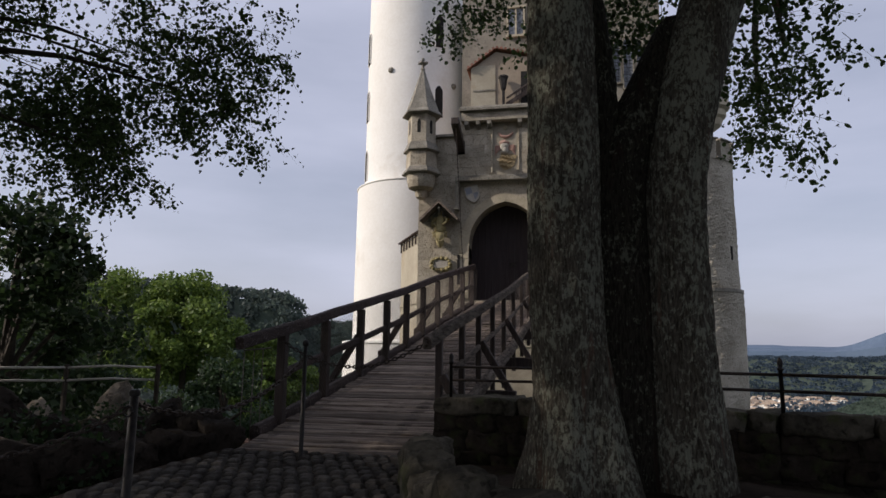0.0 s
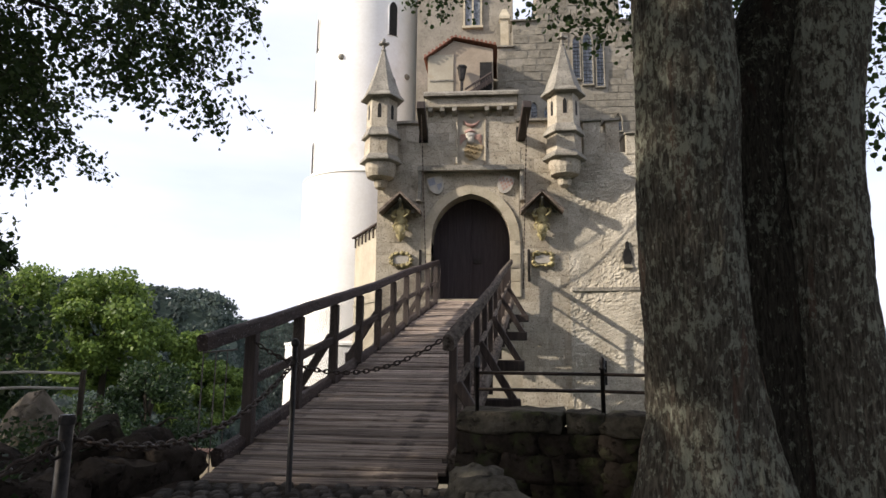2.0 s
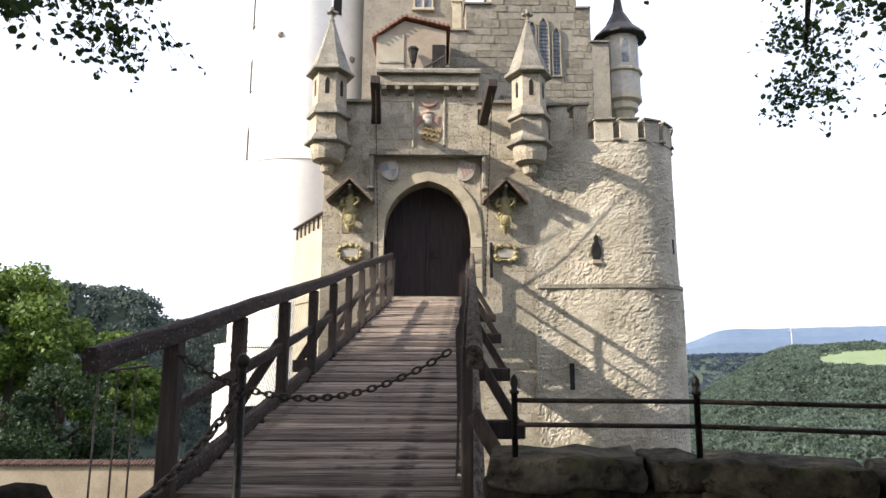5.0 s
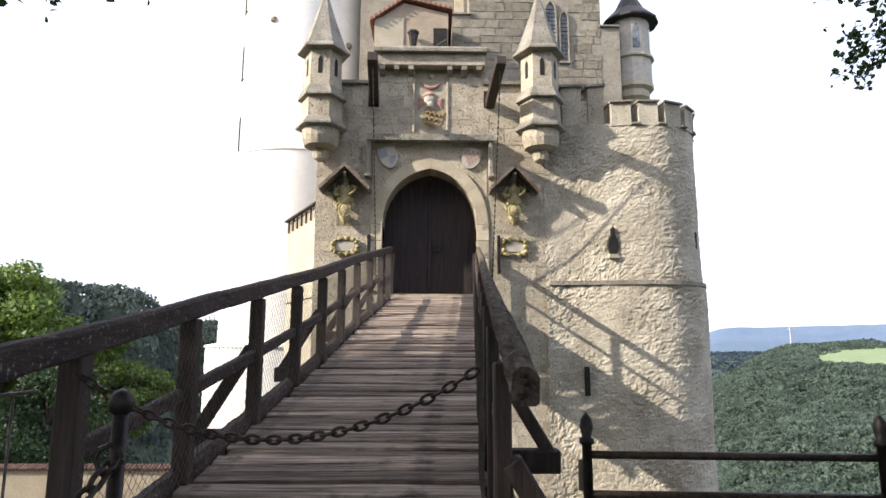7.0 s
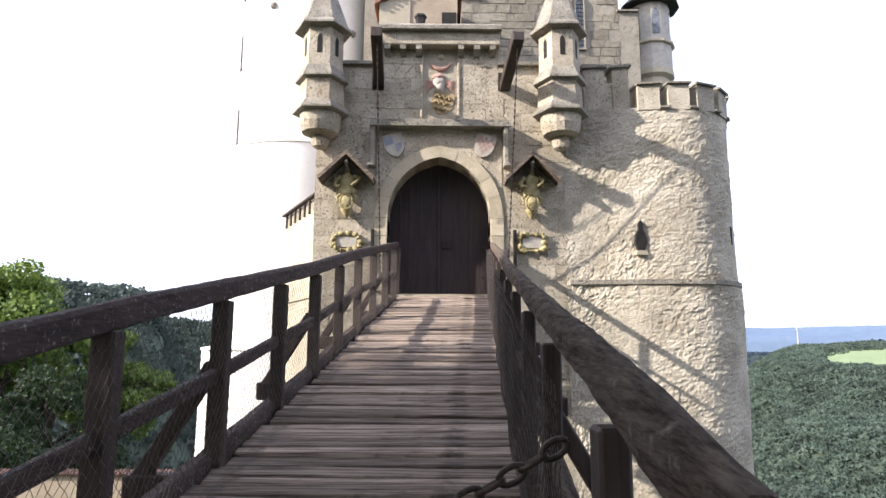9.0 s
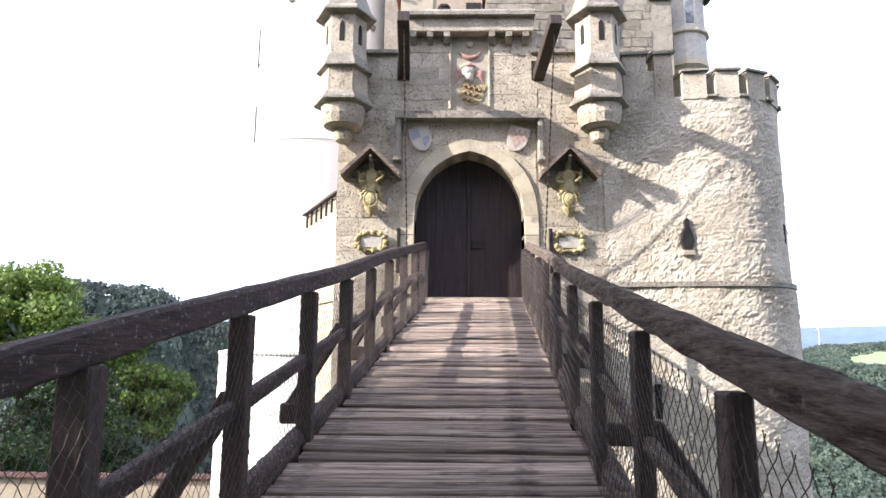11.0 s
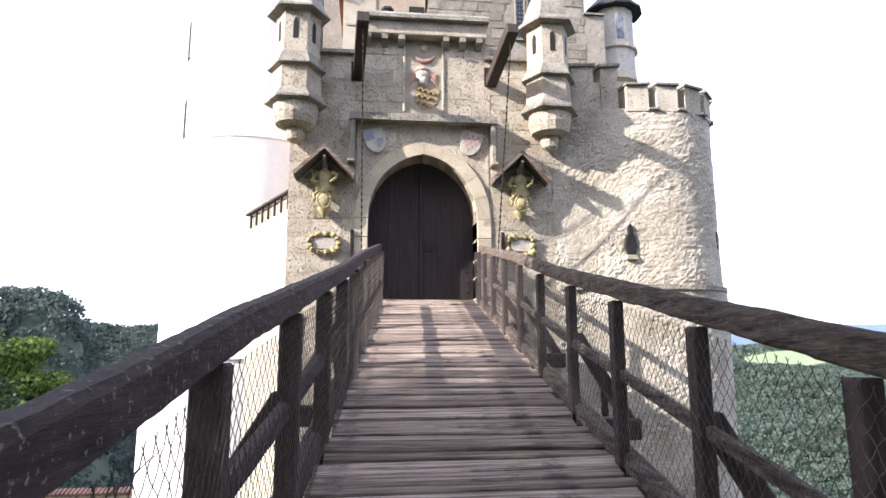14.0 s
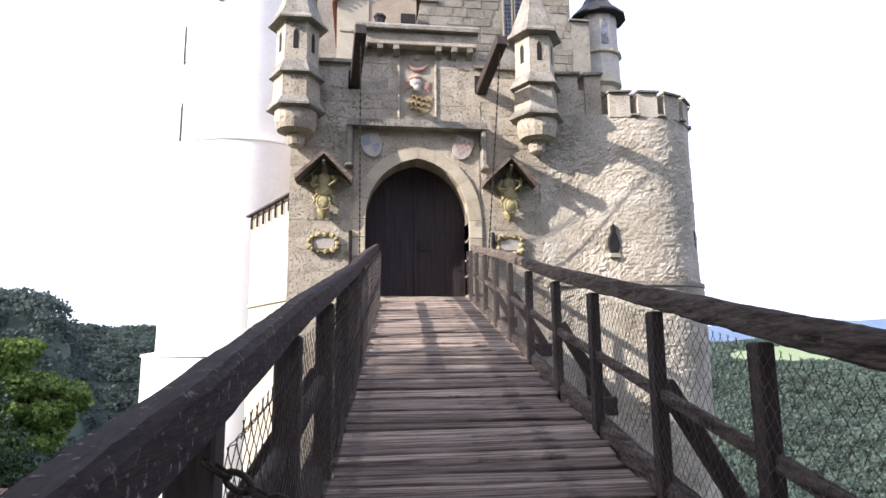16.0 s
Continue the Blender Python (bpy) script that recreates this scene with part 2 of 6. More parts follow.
GILT = mat("gilded_stone", (0.28, 0.225, 0.10), (0.52, 0.45, 0.235), 0.65, 9, bump=0.8, fine=30, pits=0.5, spread=0, stain=(0.42, 0.37, 0.26), stain_scale=7, grow=0.56)
OCHRE = mat("ochre_painted_stone", (0.26, 0.19, 0.10), (0.42, 0.33, 0.19), 0.8, 6, bump=0.5, fine=30, pits=0.3, spread=0)
PANEL = mat("brown_tinted_panel_stone", (0.27, 0.205, 0.15), (0.40, 0.32, 0.245), 0.9, 4, bump=0.4, fine=25, spread=0)
PINK = mat("faded_red_paint", (0.34, 0.20, 0.16), (0.50, 0.33, 0.27), 0.8, 6, bump=0.3, fine=30, spread=0)
BLUE = mat("faded_blue_paint", (0.22, 0.235, 0.27), (0.34, 0.35, 0.38), 0.8, 6, bump=0.3, fine=30, spread=0)
PALE = mat("pale_painted_stone", (0.36, 0.33, 0.28), (0.54, 0.50, 0.43), 0.8, 6, bump=0.3, fine=30, spread=0)
BARK = bark_mat("lichened_bark", (0.045, 0.039, 0.029), (0.17, 0.15, 0.114), (0.37, 0.375, 0.285), 0.055, (0.19, 0.115, 0.08))
# mossy bark, darkened further to paint the deep shade between the trunks
BARK_DARK = bark_mat("mossy_shaded_bark", (0.016, 0.014, 0.010), (0.06, 0.052, 0.038), (0.20, 0.205, 0.15), 0.0, (0.05, 0.03, 0.022))
# mossy stone with the shade under the trees painted in as a darker colour
DIMSTONE = mat("shade_dark_mossy_stone", (0.018, 0.014, 0.011), (0.062, 0.050, 0.039), 0.95, 2, bump=0.9, fine=14, pits=0.5, spread=0.12, stain=(0.055, 0.065, 0.026), stain_scale=2.2, grow=0.57, thick=0.03, gloss=0.06)
MEADOW = mat("hay_meadow", (0.14, 0.19, 0.10), (0.19, 0.235, 0.125), 1.0, 0.02, bump=0, fine=0.2, spread=0)
TWIG = mat("twig_bark", (0.03, 0.024, 0.018), (0.07, 0.055, 0.04), 0.9, 6, bump=0.3, spread=0)
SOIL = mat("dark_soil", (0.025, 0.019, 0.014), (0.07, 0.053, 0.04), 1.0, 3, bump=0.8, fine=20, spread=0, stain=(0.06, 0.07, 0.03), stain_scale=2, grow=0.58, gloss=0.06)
MOSSY = mat("mossy_rough_stone", (0.05, 0.045, 0.034), (0.17, 0.15, 0.115), 0.95, 3, bump=0.9, fine=12, pits=0.4, spread=0.2, stain=(0.07, 0.085, 0.03), stain_scale=3, grow=0.56, thick=0.03, gloss=0.06)
COBBLE = mat("grey_cobble", (0.045, 0.04, 0.035), (0.12, 0.108, 0.094), 0.8, 4, bump=0.5, fine=25, spread=0.25, gloss=0.06)
GROUND = mat("meadow_and_rock", (0.036, 0.055, 0.036), (0.07, 0.09, 0.062), 1.0, 0.05, bump=0.5, fine=0.7, spread=0, stain=(0.06, 0.085, 0.05), stain_scale=0.006, grow=0.62, thick=0.5)
# blue distance haze is mixed straight into the hill colour
HAZE = mat("haze_tinted_hills", (0.085, 0.125, 0.19), (0.115, 0.16, 0.225), 1.0, 0.002, bump=0, fine=0.02, spread=0)
GRAVEL = mat("tan_gravel", (0.26, 0.21, 0.15), (0.40, 0.34, 0.25), 1.0, 0.6, bump=0.5, fine=10, spread=0)
ROCK = mat("limestone_rock", (0.09, 0.075, 0.055), (0.22, 0.185, 0.14), 0.95, 0.8, bump=0.9, fine=6, pits=0.4, spread=0, stain=(0.05, 0.06, 0.025), stain_scale=0.6, grow=0.52, thick=0.06)
LINDEN = leaf_mat("linden_leaf", (0.03, 0.055, 0.018), (0.085, 0.13, 0.04))
# bright yellow-green copy: sun on the slope crowns put into the leaf colour
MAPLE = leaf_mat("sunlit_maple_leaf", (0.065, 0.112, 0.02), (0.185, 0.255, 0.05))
# hillside leaves greyed and blued: haze painted into the green
HILLWOOD = leaf_mat("hazed_hill_crown", (0.058, 0.08, 0.068), (0.076, 0.10, 0.082), 7.0)
COPING = mat("mossy_brown_tile", (0.06, 0.035, 0.026), (0.14, 0.08, 0.06), 0.85, 3.0, bump=0.4, fine=20, spread=0.2)
# dark copy: shade of ravine and path banks put into the leaf colour
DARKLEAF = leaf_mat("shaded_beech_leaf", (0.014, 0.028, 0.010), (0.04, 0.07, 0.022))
# spur and plateau leaves tinted bluish for haze, more so farther off
FOREST = leaf_mat("hazed_forest_crown", (0.092, 0.128, 0.098), (0.108, 0.146, 0.108), 13.0)
FARWOOD = leaf_mat("hazed_far_crown", (0.052, 0.078, 0.105), (0.062, 0.09, 0.116), 60.0)

# ---- builders ----


def part(name, bm, material, parent=None, label="", smooth=False):
    """Links a bmesh as one mesh object under a thing or a part."""
    me = bpy.data.meshes.new(name)
    bm.normal_update()
    bm.to_mesh(me)
    bm.free()
    me.materials.append(material)
    if smooth:
        me.polygons.foreach_set("use_smooth", [True] * len(me.polygons))
    ob = new(name, me)
    ob.parent = parent
    if label:
        tagged(ob, label)
    return ob


def raw(name, verts, faces, material, parent=None, smooth=False):
    me = bpy.data.meshes.new(name)
    me.from_pydata(verts, [], faces)
    me.materials.append(material)
    if smooth:
        me.polygons.foreach_set("use_smooth", [True] * len(me.polygons))
    ob = new(name, me)
    ob.parent = parent
    return ob


def share(name, mesh, parent, m):
    ob = new(name, mesh)
    ob.parent = parent
    ob.matrix_basis = m
    return ob


def thing(name, label, category, group="", kind="", at=(0, 0, 0)):
    ob = new(name)
    ob.empty_display_size = 0.2
    ob.location = at
    return tagged(ob, label, category, group, kind)


def box(bm, c, s, m=None, bevel=0.0):
    """A box of size s round c, its edges eased by bevel."""
    r = bmesh.ops.create_cube(bm, size=1.0, matrix=(m or Matrix()) @ Matrix.Translation(c) @ Matrix.Diagonal((*s, 1)))
    if bevel:
        vs = set(r["verts"])
        es = [e for e in bm.edges if e.verts[0] in vs and e.verts[1] in vs]
        bmesh.ops.bevel(bm, geom=es, offset=bevel, segments=1, affect="EDGES", profile=0.5)
    return bm


def beam(bm, a, b, w, h, bevel=0.008, up=(0, 0, 1)):
    """A squared timber from a to b, w wide and h high."""
    a, b = Vector(a), Vector(b)
    y = (b - a).normalized()
    x = y.cross(Vector(up)).normalized()
    z = x.cross(y)
    m = Matrix((x, y, z)).transposed().to_4x4()
    m.translation = (a + b) / 2
    return box(bm, (0, 0, 0), (w, (b - a).length, h), m, bevel)


def sweep(bm, pts, w, h, ease=0.012, rough=0.0, foot=None, dome=0.0):
    """One continuous timber through pts, squared with eased edges, or domed on top by dome."""
    pts = [Vector(p) for p in pts]
    fo = ease if foot is None else foot
    sec = [(-w / 2 + fo, -h / 2), (w / 2 - fo, -h / 2), (w / 2, -h / 2 + fo), (w / 2, h / 2 - ease), (w / 2 - ease, h / 2), (-w / 2 + ease, h / 2), (-w / 2, h / 2 - ease), (-w / 2, -h / 2 + fo)]
    if dome:
        sec = [(-w / 2 + fo, -h / 2), (w / 2 - fo, -h / 2), (w / 2, -h / 2 + fo)] + [(w / 2 * math.cos(a), h / 2 - dome + dome * math.sin(a)) for a in [math.pi * k / 8 for k in range(9)]] + [(-w / 2, -h / 2 + fo)]
    m = len(sec)
    rings = []
    for i, p in enumerate(pts):
        d = (pts[min(i + 1, len(pts) - 1)] - pts[max(i - 1, 0)]).normalized()
        x = d.cross(Vector((0, 0, 1))).normalized()
        z = x.cross(d)
        rings.append([bm.verts.new(p + x * a + z * b + (noise.noise_vector((p.x * 3 + a * 9, p.y * 4, b * 9 + p.z)) + 0.8 * noise.noise_vector((a * 40, p.y * 17, b * 40))) * rough) for a, b in sec])
    for r0, r1 in zip(rings, rings[1:]):
        for k in range(m):
            bm.faces.new((r0[k], r0[(k + 1) % m], r1[(k + 1) % m], r1[k]))
    bm.faces.new(rings[0][::-1])
    bm.faces.new(rings[-1])
    bmesh.ops.recalc_face_normals(bm, faces=bm.faces)
    return bm


def tube(bm, pts, radii, n=8, wobble=0.0, seed=0.0):
    """A round tube through pts."""
    pts = [Vector(p) for p in pts]
    if not hasattr(radii, "__len__"):
        radii = [radii] * len(pts)
    rings, side = [], None
    for i, p in enumerate(pts):
        d = (pts[min(i + 1, len(pts) - 1)] - pts[max(i - 1, 0)]).normalized()
        if side is None:
            side = d.orthogonal().normalized()
        side = (side - d * side.dot(d)).normalized()
        up = d.cross(side)
        ring = []
        for k in range(n):
            a = 2 * math.pi * k / n
            r = radii[i]
            q = p + (side * math.cos(a) + up * math.sin(a)) * r
            if wobble:
                q += (side * math.cos(a) + up * math.sin(a)) * (wobble * noise.noise(q * 2.2 + Vector((seed, 0, 0))))
            ring.append(bm.verts.new(q))
        rings.append(ring)
    for r0, r1 in zip(rings, rings[1:]):
        for k in range(n):
            bm.faces.new((r0[k], r0[(k + 1) % n], r1[(k + 1) % n], r1[k]))
    bm.faces.new(rings[0][::-1])
    bm.faces.new(rings[-1])
    return bm


def lathe(bm, prof, n, at=(0, 0, 0), turn=0.0):
    """A solid turned from (radius, height) pairs with n sides."""
    rings = [[bm.verts.new((at[0] + r * math.cos(turn + 2 * math.pi * k / n), at[1] + r * math.sin(turn + 2 * math.pi * k / n), at[2] + z)) for k in range(n)] for r, z in prof]
    for r0, r1 in zip(rings, rings[1:]):
        for k in range(n):
            bm.faces.new((r0[k], r0[(k + 1) % n], r1[(k + 1) % n], r1[k]))
    bm.faces.new(rings[0][::-1])
    bm.faces.new(rings[-1])
    return bm


def prism(bm, pts, y0, y1, m=None):
    """A plate whose outline pts (x, z) is drawn out from y0 to y1."""
    m = m or Matrix()
    a = [bm.verts.new(m @ Vector((x, y0, z))) for x, z in pts]
    b = [bm.verts.new(m @ Vector((x, y1, z))) for x, z in pts]
    bm.faces.new(a)
    bm.faces.new(b[::-1])
    for i in range(len(pts)):
        j = (i + 1) % len(pts)
        bm.faces.new((a[j], a[i], b[i], b[j]))
    return bm


def blob(bm, c, s, sub=2, rough=0.0, seed=0.0):
    """A rounded lump."""
    r = bmesh.ops.create_icosphere(bm, subdivisions=sub, radius=1.0)
    for v in r["verts"]:
        k = 1 + rough * noise.noise(v.co * 1.7 + Vector((seed, seed * 0.7, 3)))
        v.co = Vector(c) + Vector((v.co.x * s[0], v.co.y * s[1], v.co.z * s[2])) * k
    return bm


def step(a, b, x):
    t = min(max((x - a) / (b - a), 0.0), 1.0)
    return t * t * (3 - 2 * t)


def arch(w, spring, apex, n=10, foot=None):
    """Outline of a pointed arch (x, z), from its left foot over the apex to the right."""
    h = apex - spring
    r = (w * w + h * h) / (2 * w)
    left = [(-w + r - r * math.cos(a), spring + r * math.sin(a)) for a in [i / n * math.asin(min(h / r, 1.0)) for i in range(n + 1)]]
    pts = left + [(-x, z) for x, z in left[-2::-1]]
    return ([(-w, foot)] if foot is not None else []) + pts + ([(w, foot)] if foot is not None else [])

# ---- ground: one sheet from the ravine to the horizon ----


def land(x, y):
    """Height of the land: ravine under the bridge, valley ahead, wooded hills round it."""
    dx, dy = x, y + 8
    r = math.hypot(dx, dy)
    az = math.degrees(math.atan2(dx, dy))
    floor = -9 - 0.42 * max(r - 22, 0)
    floor = max(floor, -95)
    # spur on the right, rising away from the castle
    spur = (0.3 * step(15, 22, az) + 0.7 * step(20.5, 30, az)) * (1 - step(60, 95, az))
    z = floor + 101 * spur * step(150, 850, r) * (1 - step(860, 1350, r))
    # wooded hills on the left
    left = step(-11.5, -17, az) * (1 - step(-120, -150, az))
    z += left * (106.5 * step(60, 330, r) + 8 * step(-20, -32, az) * step(120, 330, r))
    crest = step(-18.5, -26, az) * (1 - step(-120, -150, az)) * step(90, 170, r) * (1 - step(175, 250, r))
    z += crest * max(12.8 - z, 0)
    near_left = step(-22, -34, az) * (1 - step(-130, -150, az))
    z += near_left * (max(-8.5 - z, 0)) * step(20, 32, r) * (1 - step(150, 260, r))
    # land behind the camera lies level with the approach
    back = 1 - step(-20, -13.5, y) if r < 400 else step(120, 150, abs(az))
    z = z * (1 - back) + 0.2 * back
    # plateau on the horizon
    z += (95 - 10) * step(1500, 2500, r) * (1 - left) * (1 - back) * (0.96 + 0.06 * math.sin(az * 0.21 + 1) + 0.02 * math.sin(az * 0.8)) - 30 * step(2500, 4500, r)
    z += (noise.noise((x * 0.012, y * 0.012, 1)) * 7 + noise.noise((x * 0.05, y * 0.05, 4)) * 1.6) * step(30, 160, r) * (1 - 0.8 * back)
    return z


def build_ground():
    nr, na = 110, 180
    radii = [0.0] + [3.0 * (4600 / 3.0) ** (i / (nr - 1)) for i in range(nr)]
    vs, fs = [], []
    for r in radii:
        for k in range(na):
            a = 2 * math.pi * k / na
            x, y = r * math.sin(a), r * math.cos(a) - 8
            vs.append((x, y, land(x, y)))
    for i in range(nr):
        for k in range(na):
            k2 = (k + 1) % na
            fs.append((i * na + k, i * na + k2, (i + 1) * na + k2, (i + 1) * na + k))
    ob = raw("ground", vs, fs, GROUND, smooth=True)
    tagged(ob, "green valley floor and wooded hillsides", "ground", kind="structure")


build_ground()

# ---- castle gatehouse ----
gate = thing("gatehouse", "limestone castle gatehouse with pointed gateway and two corner turrets", "gatehouse")
DOOR_W, SPRING, APEX, SILL = 1.04, 4.42, 5.69, 2.93


def gate_arch(w, spring, apex, n=10, foot=None):
    """Full rounded arch that comes to a slight point."""
    left = []
    for i in range(n + 1):
        u = math.cos(math.pi / 2 * i / n) if i < n else 0.0
        left.append((-w * u, spring + (apex - spring) * (0.86 * (1 - u ** 2.2) ** (1 / 2.2) + 0.14 * (1 - u))))
    pts = left + [(-x, z) for x, z in left[-2::-1]]
    return ([(-w, foot)] if foot is not None else []) + pts + ([(w, foot)] if foot is not None else [])


def gate_wall():
    """Core of the front wall, with the gateway cut through it."""
    bm = bmesh.new()
    Y0, Y1 = 0.014, 1.0
    out = gate_arch(DOOR_W, SPRING, APEX, 10)
    zs = dict((round(x, 4), z) for x, z in out)
    xs = [-2.5, -1.6] + [x for x, z in out] + [1.6, 2.6]

    for x0, x1 in zip(xs, xs[1:]):
        inside = x0 >= -DOOR_W - 1e-4 and x1 <= DOOR_W + 1e-4
        b0 = zs[round(x0, 4)] if inside else -9.0
        b1 = zs[round(x1, 4)] if inside else -9.0
        prism(bm, [(x0, b0), (x1, b1), (x1, 7.7), (x0, 7.7)], Y0, Y1)
    box(bm, (0, 0.53, 8.0), (2.38, 0.99, 0.62))
    box(bm, (0, 0.53, (SILL - 9) / 2), (2 * DOOR_W, 1.0, SILL + 8.9))
    part("front_wall", bm, MORTAR, gate)


gate_wall()


def voussoirs():
    """Stones of the gateway's pointed arch and its jambs."""
    inner = gate_arch(DOOR_W, SPRING, APEX, 10)
    outer = gate_arch(DOOR_W + 0.25, SPRING, APEX + 0.24, 10)
    for i in range(0, 20, 2):
        bm = bmesh.new()
        g = 0.005
        a, o = inner[i:i + 3], outer[i:i + 3]
        prism(bm, [(a[0][0], a[0][1] + g), a[1], a[2], o[2], o[1], (o[0][0], o[0][1] + g)], -0.035 - 0.004 * (i % 3), 0.62)
        part("arch_stone", bm, DRESSED, gate)
    for s in (-1, 1):
        z = SILL
        for h in (0.40, 0.34, 0.38, 0.37):
            bm = bmesh.new()
            box(bm, (s * (DOOR_W + 0.135), 0.29, z + h / 2), (0.27, 0.65, h - 0.008), bevel=0.01)
            part("jamb_stone", bm, DRESSED, gate)
            z += h


voussoirs()


bm = bmesh.new()
box(bm, (0, 0, 0), (0.024, 0.022, 0.024), bevel=0.006)
STUD = bpy.data.meshes.new("stud")
bm.to_mesh(STUD)
bm.free()
STUD.materials.append(IRON)


def gate_leaf(s):
    """One leaf of the oak gate, planked and studded."""
    pts = [(x, z) for x, z in gate_arch(DOOR_W + 0.02, SPRING, APEX + 0.02, 12, SILL)]
    lim = sorted({0.0, 0.21, 0.42, 0.63, 0.84, DOOR_W + 0.02})

    def top(x):
        best = [(abs(p[0] - x), p[1]) for p in pts if p[1] > SILL]
        a = sorted((p for p in pts[1:-1]), key=lambda p: p[0])
        for p, q in zip(a, a[1:]):
            if p[0] <= x <= q[0]:
                return p[1] + (q[1] - p[1]) * (x - p[0]) / max(q[0] - p[0], 1e-6)
        return min(best)[1]
    leaf = new("door_leaf")
    leaf.parent = gate
    leaf.location = (0, 0.19, 0)
    tagged(leaf, "closed dark oak gate leaf with iron studs")
    for x0, x1 in zip(lim, lim[1:]):
        bm = bmesh.new()
        a, b = x0 + 0.0015, x1 - 0.0015
        mid = (a + b) / 2
        prism(bm, [(s * a, SILL + 0.01), (s * b, SILL + 0.01), (s * b, top(s * b)), (s * mid, top(s * mid)), (s * a, top(s * a))] if s > 0 else
              [(s * b, SILL + 0.01), (s * a, SILL + 0.01), (s * a, top(s * a)), (s * mid, top(s * mid)), (s * b, top(s * b))], 0.36 + random.uniform(0, 0.006), 0.44)
        part("plank", bm, DOORWOOD, leaf)
    for i in range(12):
        for k in range(5):
            x, z = s * (0.1 + 0.2 * k), SILL + 0.15 + 0.2 * i
            if z < top(x) - 0.1:
                share("stud", STUD, leaf, pose(x, 0.356, z))
    if s > 0:
        bm = bmesh.new()
        box(bm, (0.16, 0.35, SILL + 1.02), (0.2, 0.03, 0.14), bevel=0.01)
        box(bm, (0.16, 0.345, SILL + 1.04), (0.05, 0.05, 0.06), bevel=0.01)
        part("lock_plate", bm, IRON, leaf)
    else:
        bm = bmesh.new()
        box(bm, (0.0, 0.345, (SILL + APEX) / 2 - 0.05), (0.07, 0.04, APEX - SILL - 0.14), bevel=0.01)
        part("cover_strip", bm, DOORWOOD, leaf)


gate_leaf(-1)
gate_leaf(1)
# unseen dark board added to stop light between the gate planks
bm = bmesh.new()
box(bm, (0, 0.8, 4.3), (2.3, 0.2, 2.9))
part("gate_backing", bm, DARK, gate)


def ashlar(x0, x1, z0, z1, keep, y=0.0, course=0.36, long=0.62, parent=gate, material=TUFA, name="stone_block"):
    """Courses of squared blocks over a rectangle of wall; keep(x0, x1, z0, z1) says which stand."""
    z = z0
    while z < z1 - 0.02:
        h = course * random.uniform(0.8, 1.2)
        if z + h > z1 - 0.12:
            h = z1 - z
        x = x0
        while x < x1 - 0.02:
            w = long * random.uniform(0.55, 1.25)
            if x + w > x1 - 0.18:
                w = x1 - x
            if keep(x, x + w, z, z + h):
                bm = bmesh.new()
                g, d = random.uniform(0.001, 0.004), random.uniform(-0.003, 0.004)
                box(bm, (0, 0.06, 0), (w - g, 0.12, h - g))
                for v in bm.verts:
                    if v.co.y < 0.03:
                        v.co.x *= 1 - 0.005 / w
                        v.co.z *= 1 - 0.005 / h
                        v.co += Vector((random.uniform(-1, 1) * 0.003, random.uniform(-1, 1) * 0.005, random.uniform(-1, 1) * 0.003))
                ob = part(name, bm, material, parent)
                ob.location = (x + w / 2, y + d, z + h / 2)
            x += w
        z += h


# split at the gateway so that no block spans it
for xa, xb, za, zb in ((-2.53, -1.33, -3.0, 7.68), (1.33, 2.62, -3.0, 7.68), (-1.33, -0.36, 6.42, 8.06), (0.38, 1.33, 6.42, 8.06), (-1.33, 1.33, 1.6, 2.85)):
    ashlar(xa, xb, za, zb, lambda a, b, c, d: True)


def label_mould():
    """Square hood-mould over the gateway."""
    for s in (-1, 1):
        bm = bmesh.new()
        box(bm, (s * 1.36, -0.08, 5.93), (0.11, 0.24, 0.86), bevel=0.025)
        box(bm, (s * 1.37, -0.09, 5.49), (0.15, 0.27, 0.08), bevel=0.02)
        part("mould_drop", bm, GREYSTONE, gate)
    bm = bmesh.new()
    prism(bm, [(-1.42, 6.29), (1.42, 6.29), (1.42, 6.39), (1.38, 6.43), (-1.38, 6.43), (-1.42, 6.39)], -0.23, 0.1)
    part("mould_lintel", bm, GREYSTONE, gate)
    bm = bmesh.new()
    out = gate_arch(DOOR_W + 0.24, SPRING, APEX + 0.22, 10)
    rows = [[bm.verts.new((x, y, z)) for x, z in out] + [bm.verts.new((x, y, 6.37)) for x, z in out] for y in (0.005, 0.12)]
    k = len(out)
    for i in range(k - 1):
        bm.faces.new((rows[0][i], rows[0][i + 1], rows[0][k + i + 1], rows[0][k + i]))
        bm.faces.new((rows[0][i + 1], rows[0][i], rows[1][i], rows[1][i + 1]))
    part("spandrel", bm, TUFA, gate)
    for s in (-1, 1):
        bm = bmesh.new()
        box(bm, (s * 1.31, 0.055, 3.85), (0.05, 0.1, 1.8))
        part("jamb_edge", bm, DRESSED, gate)


label_mould()


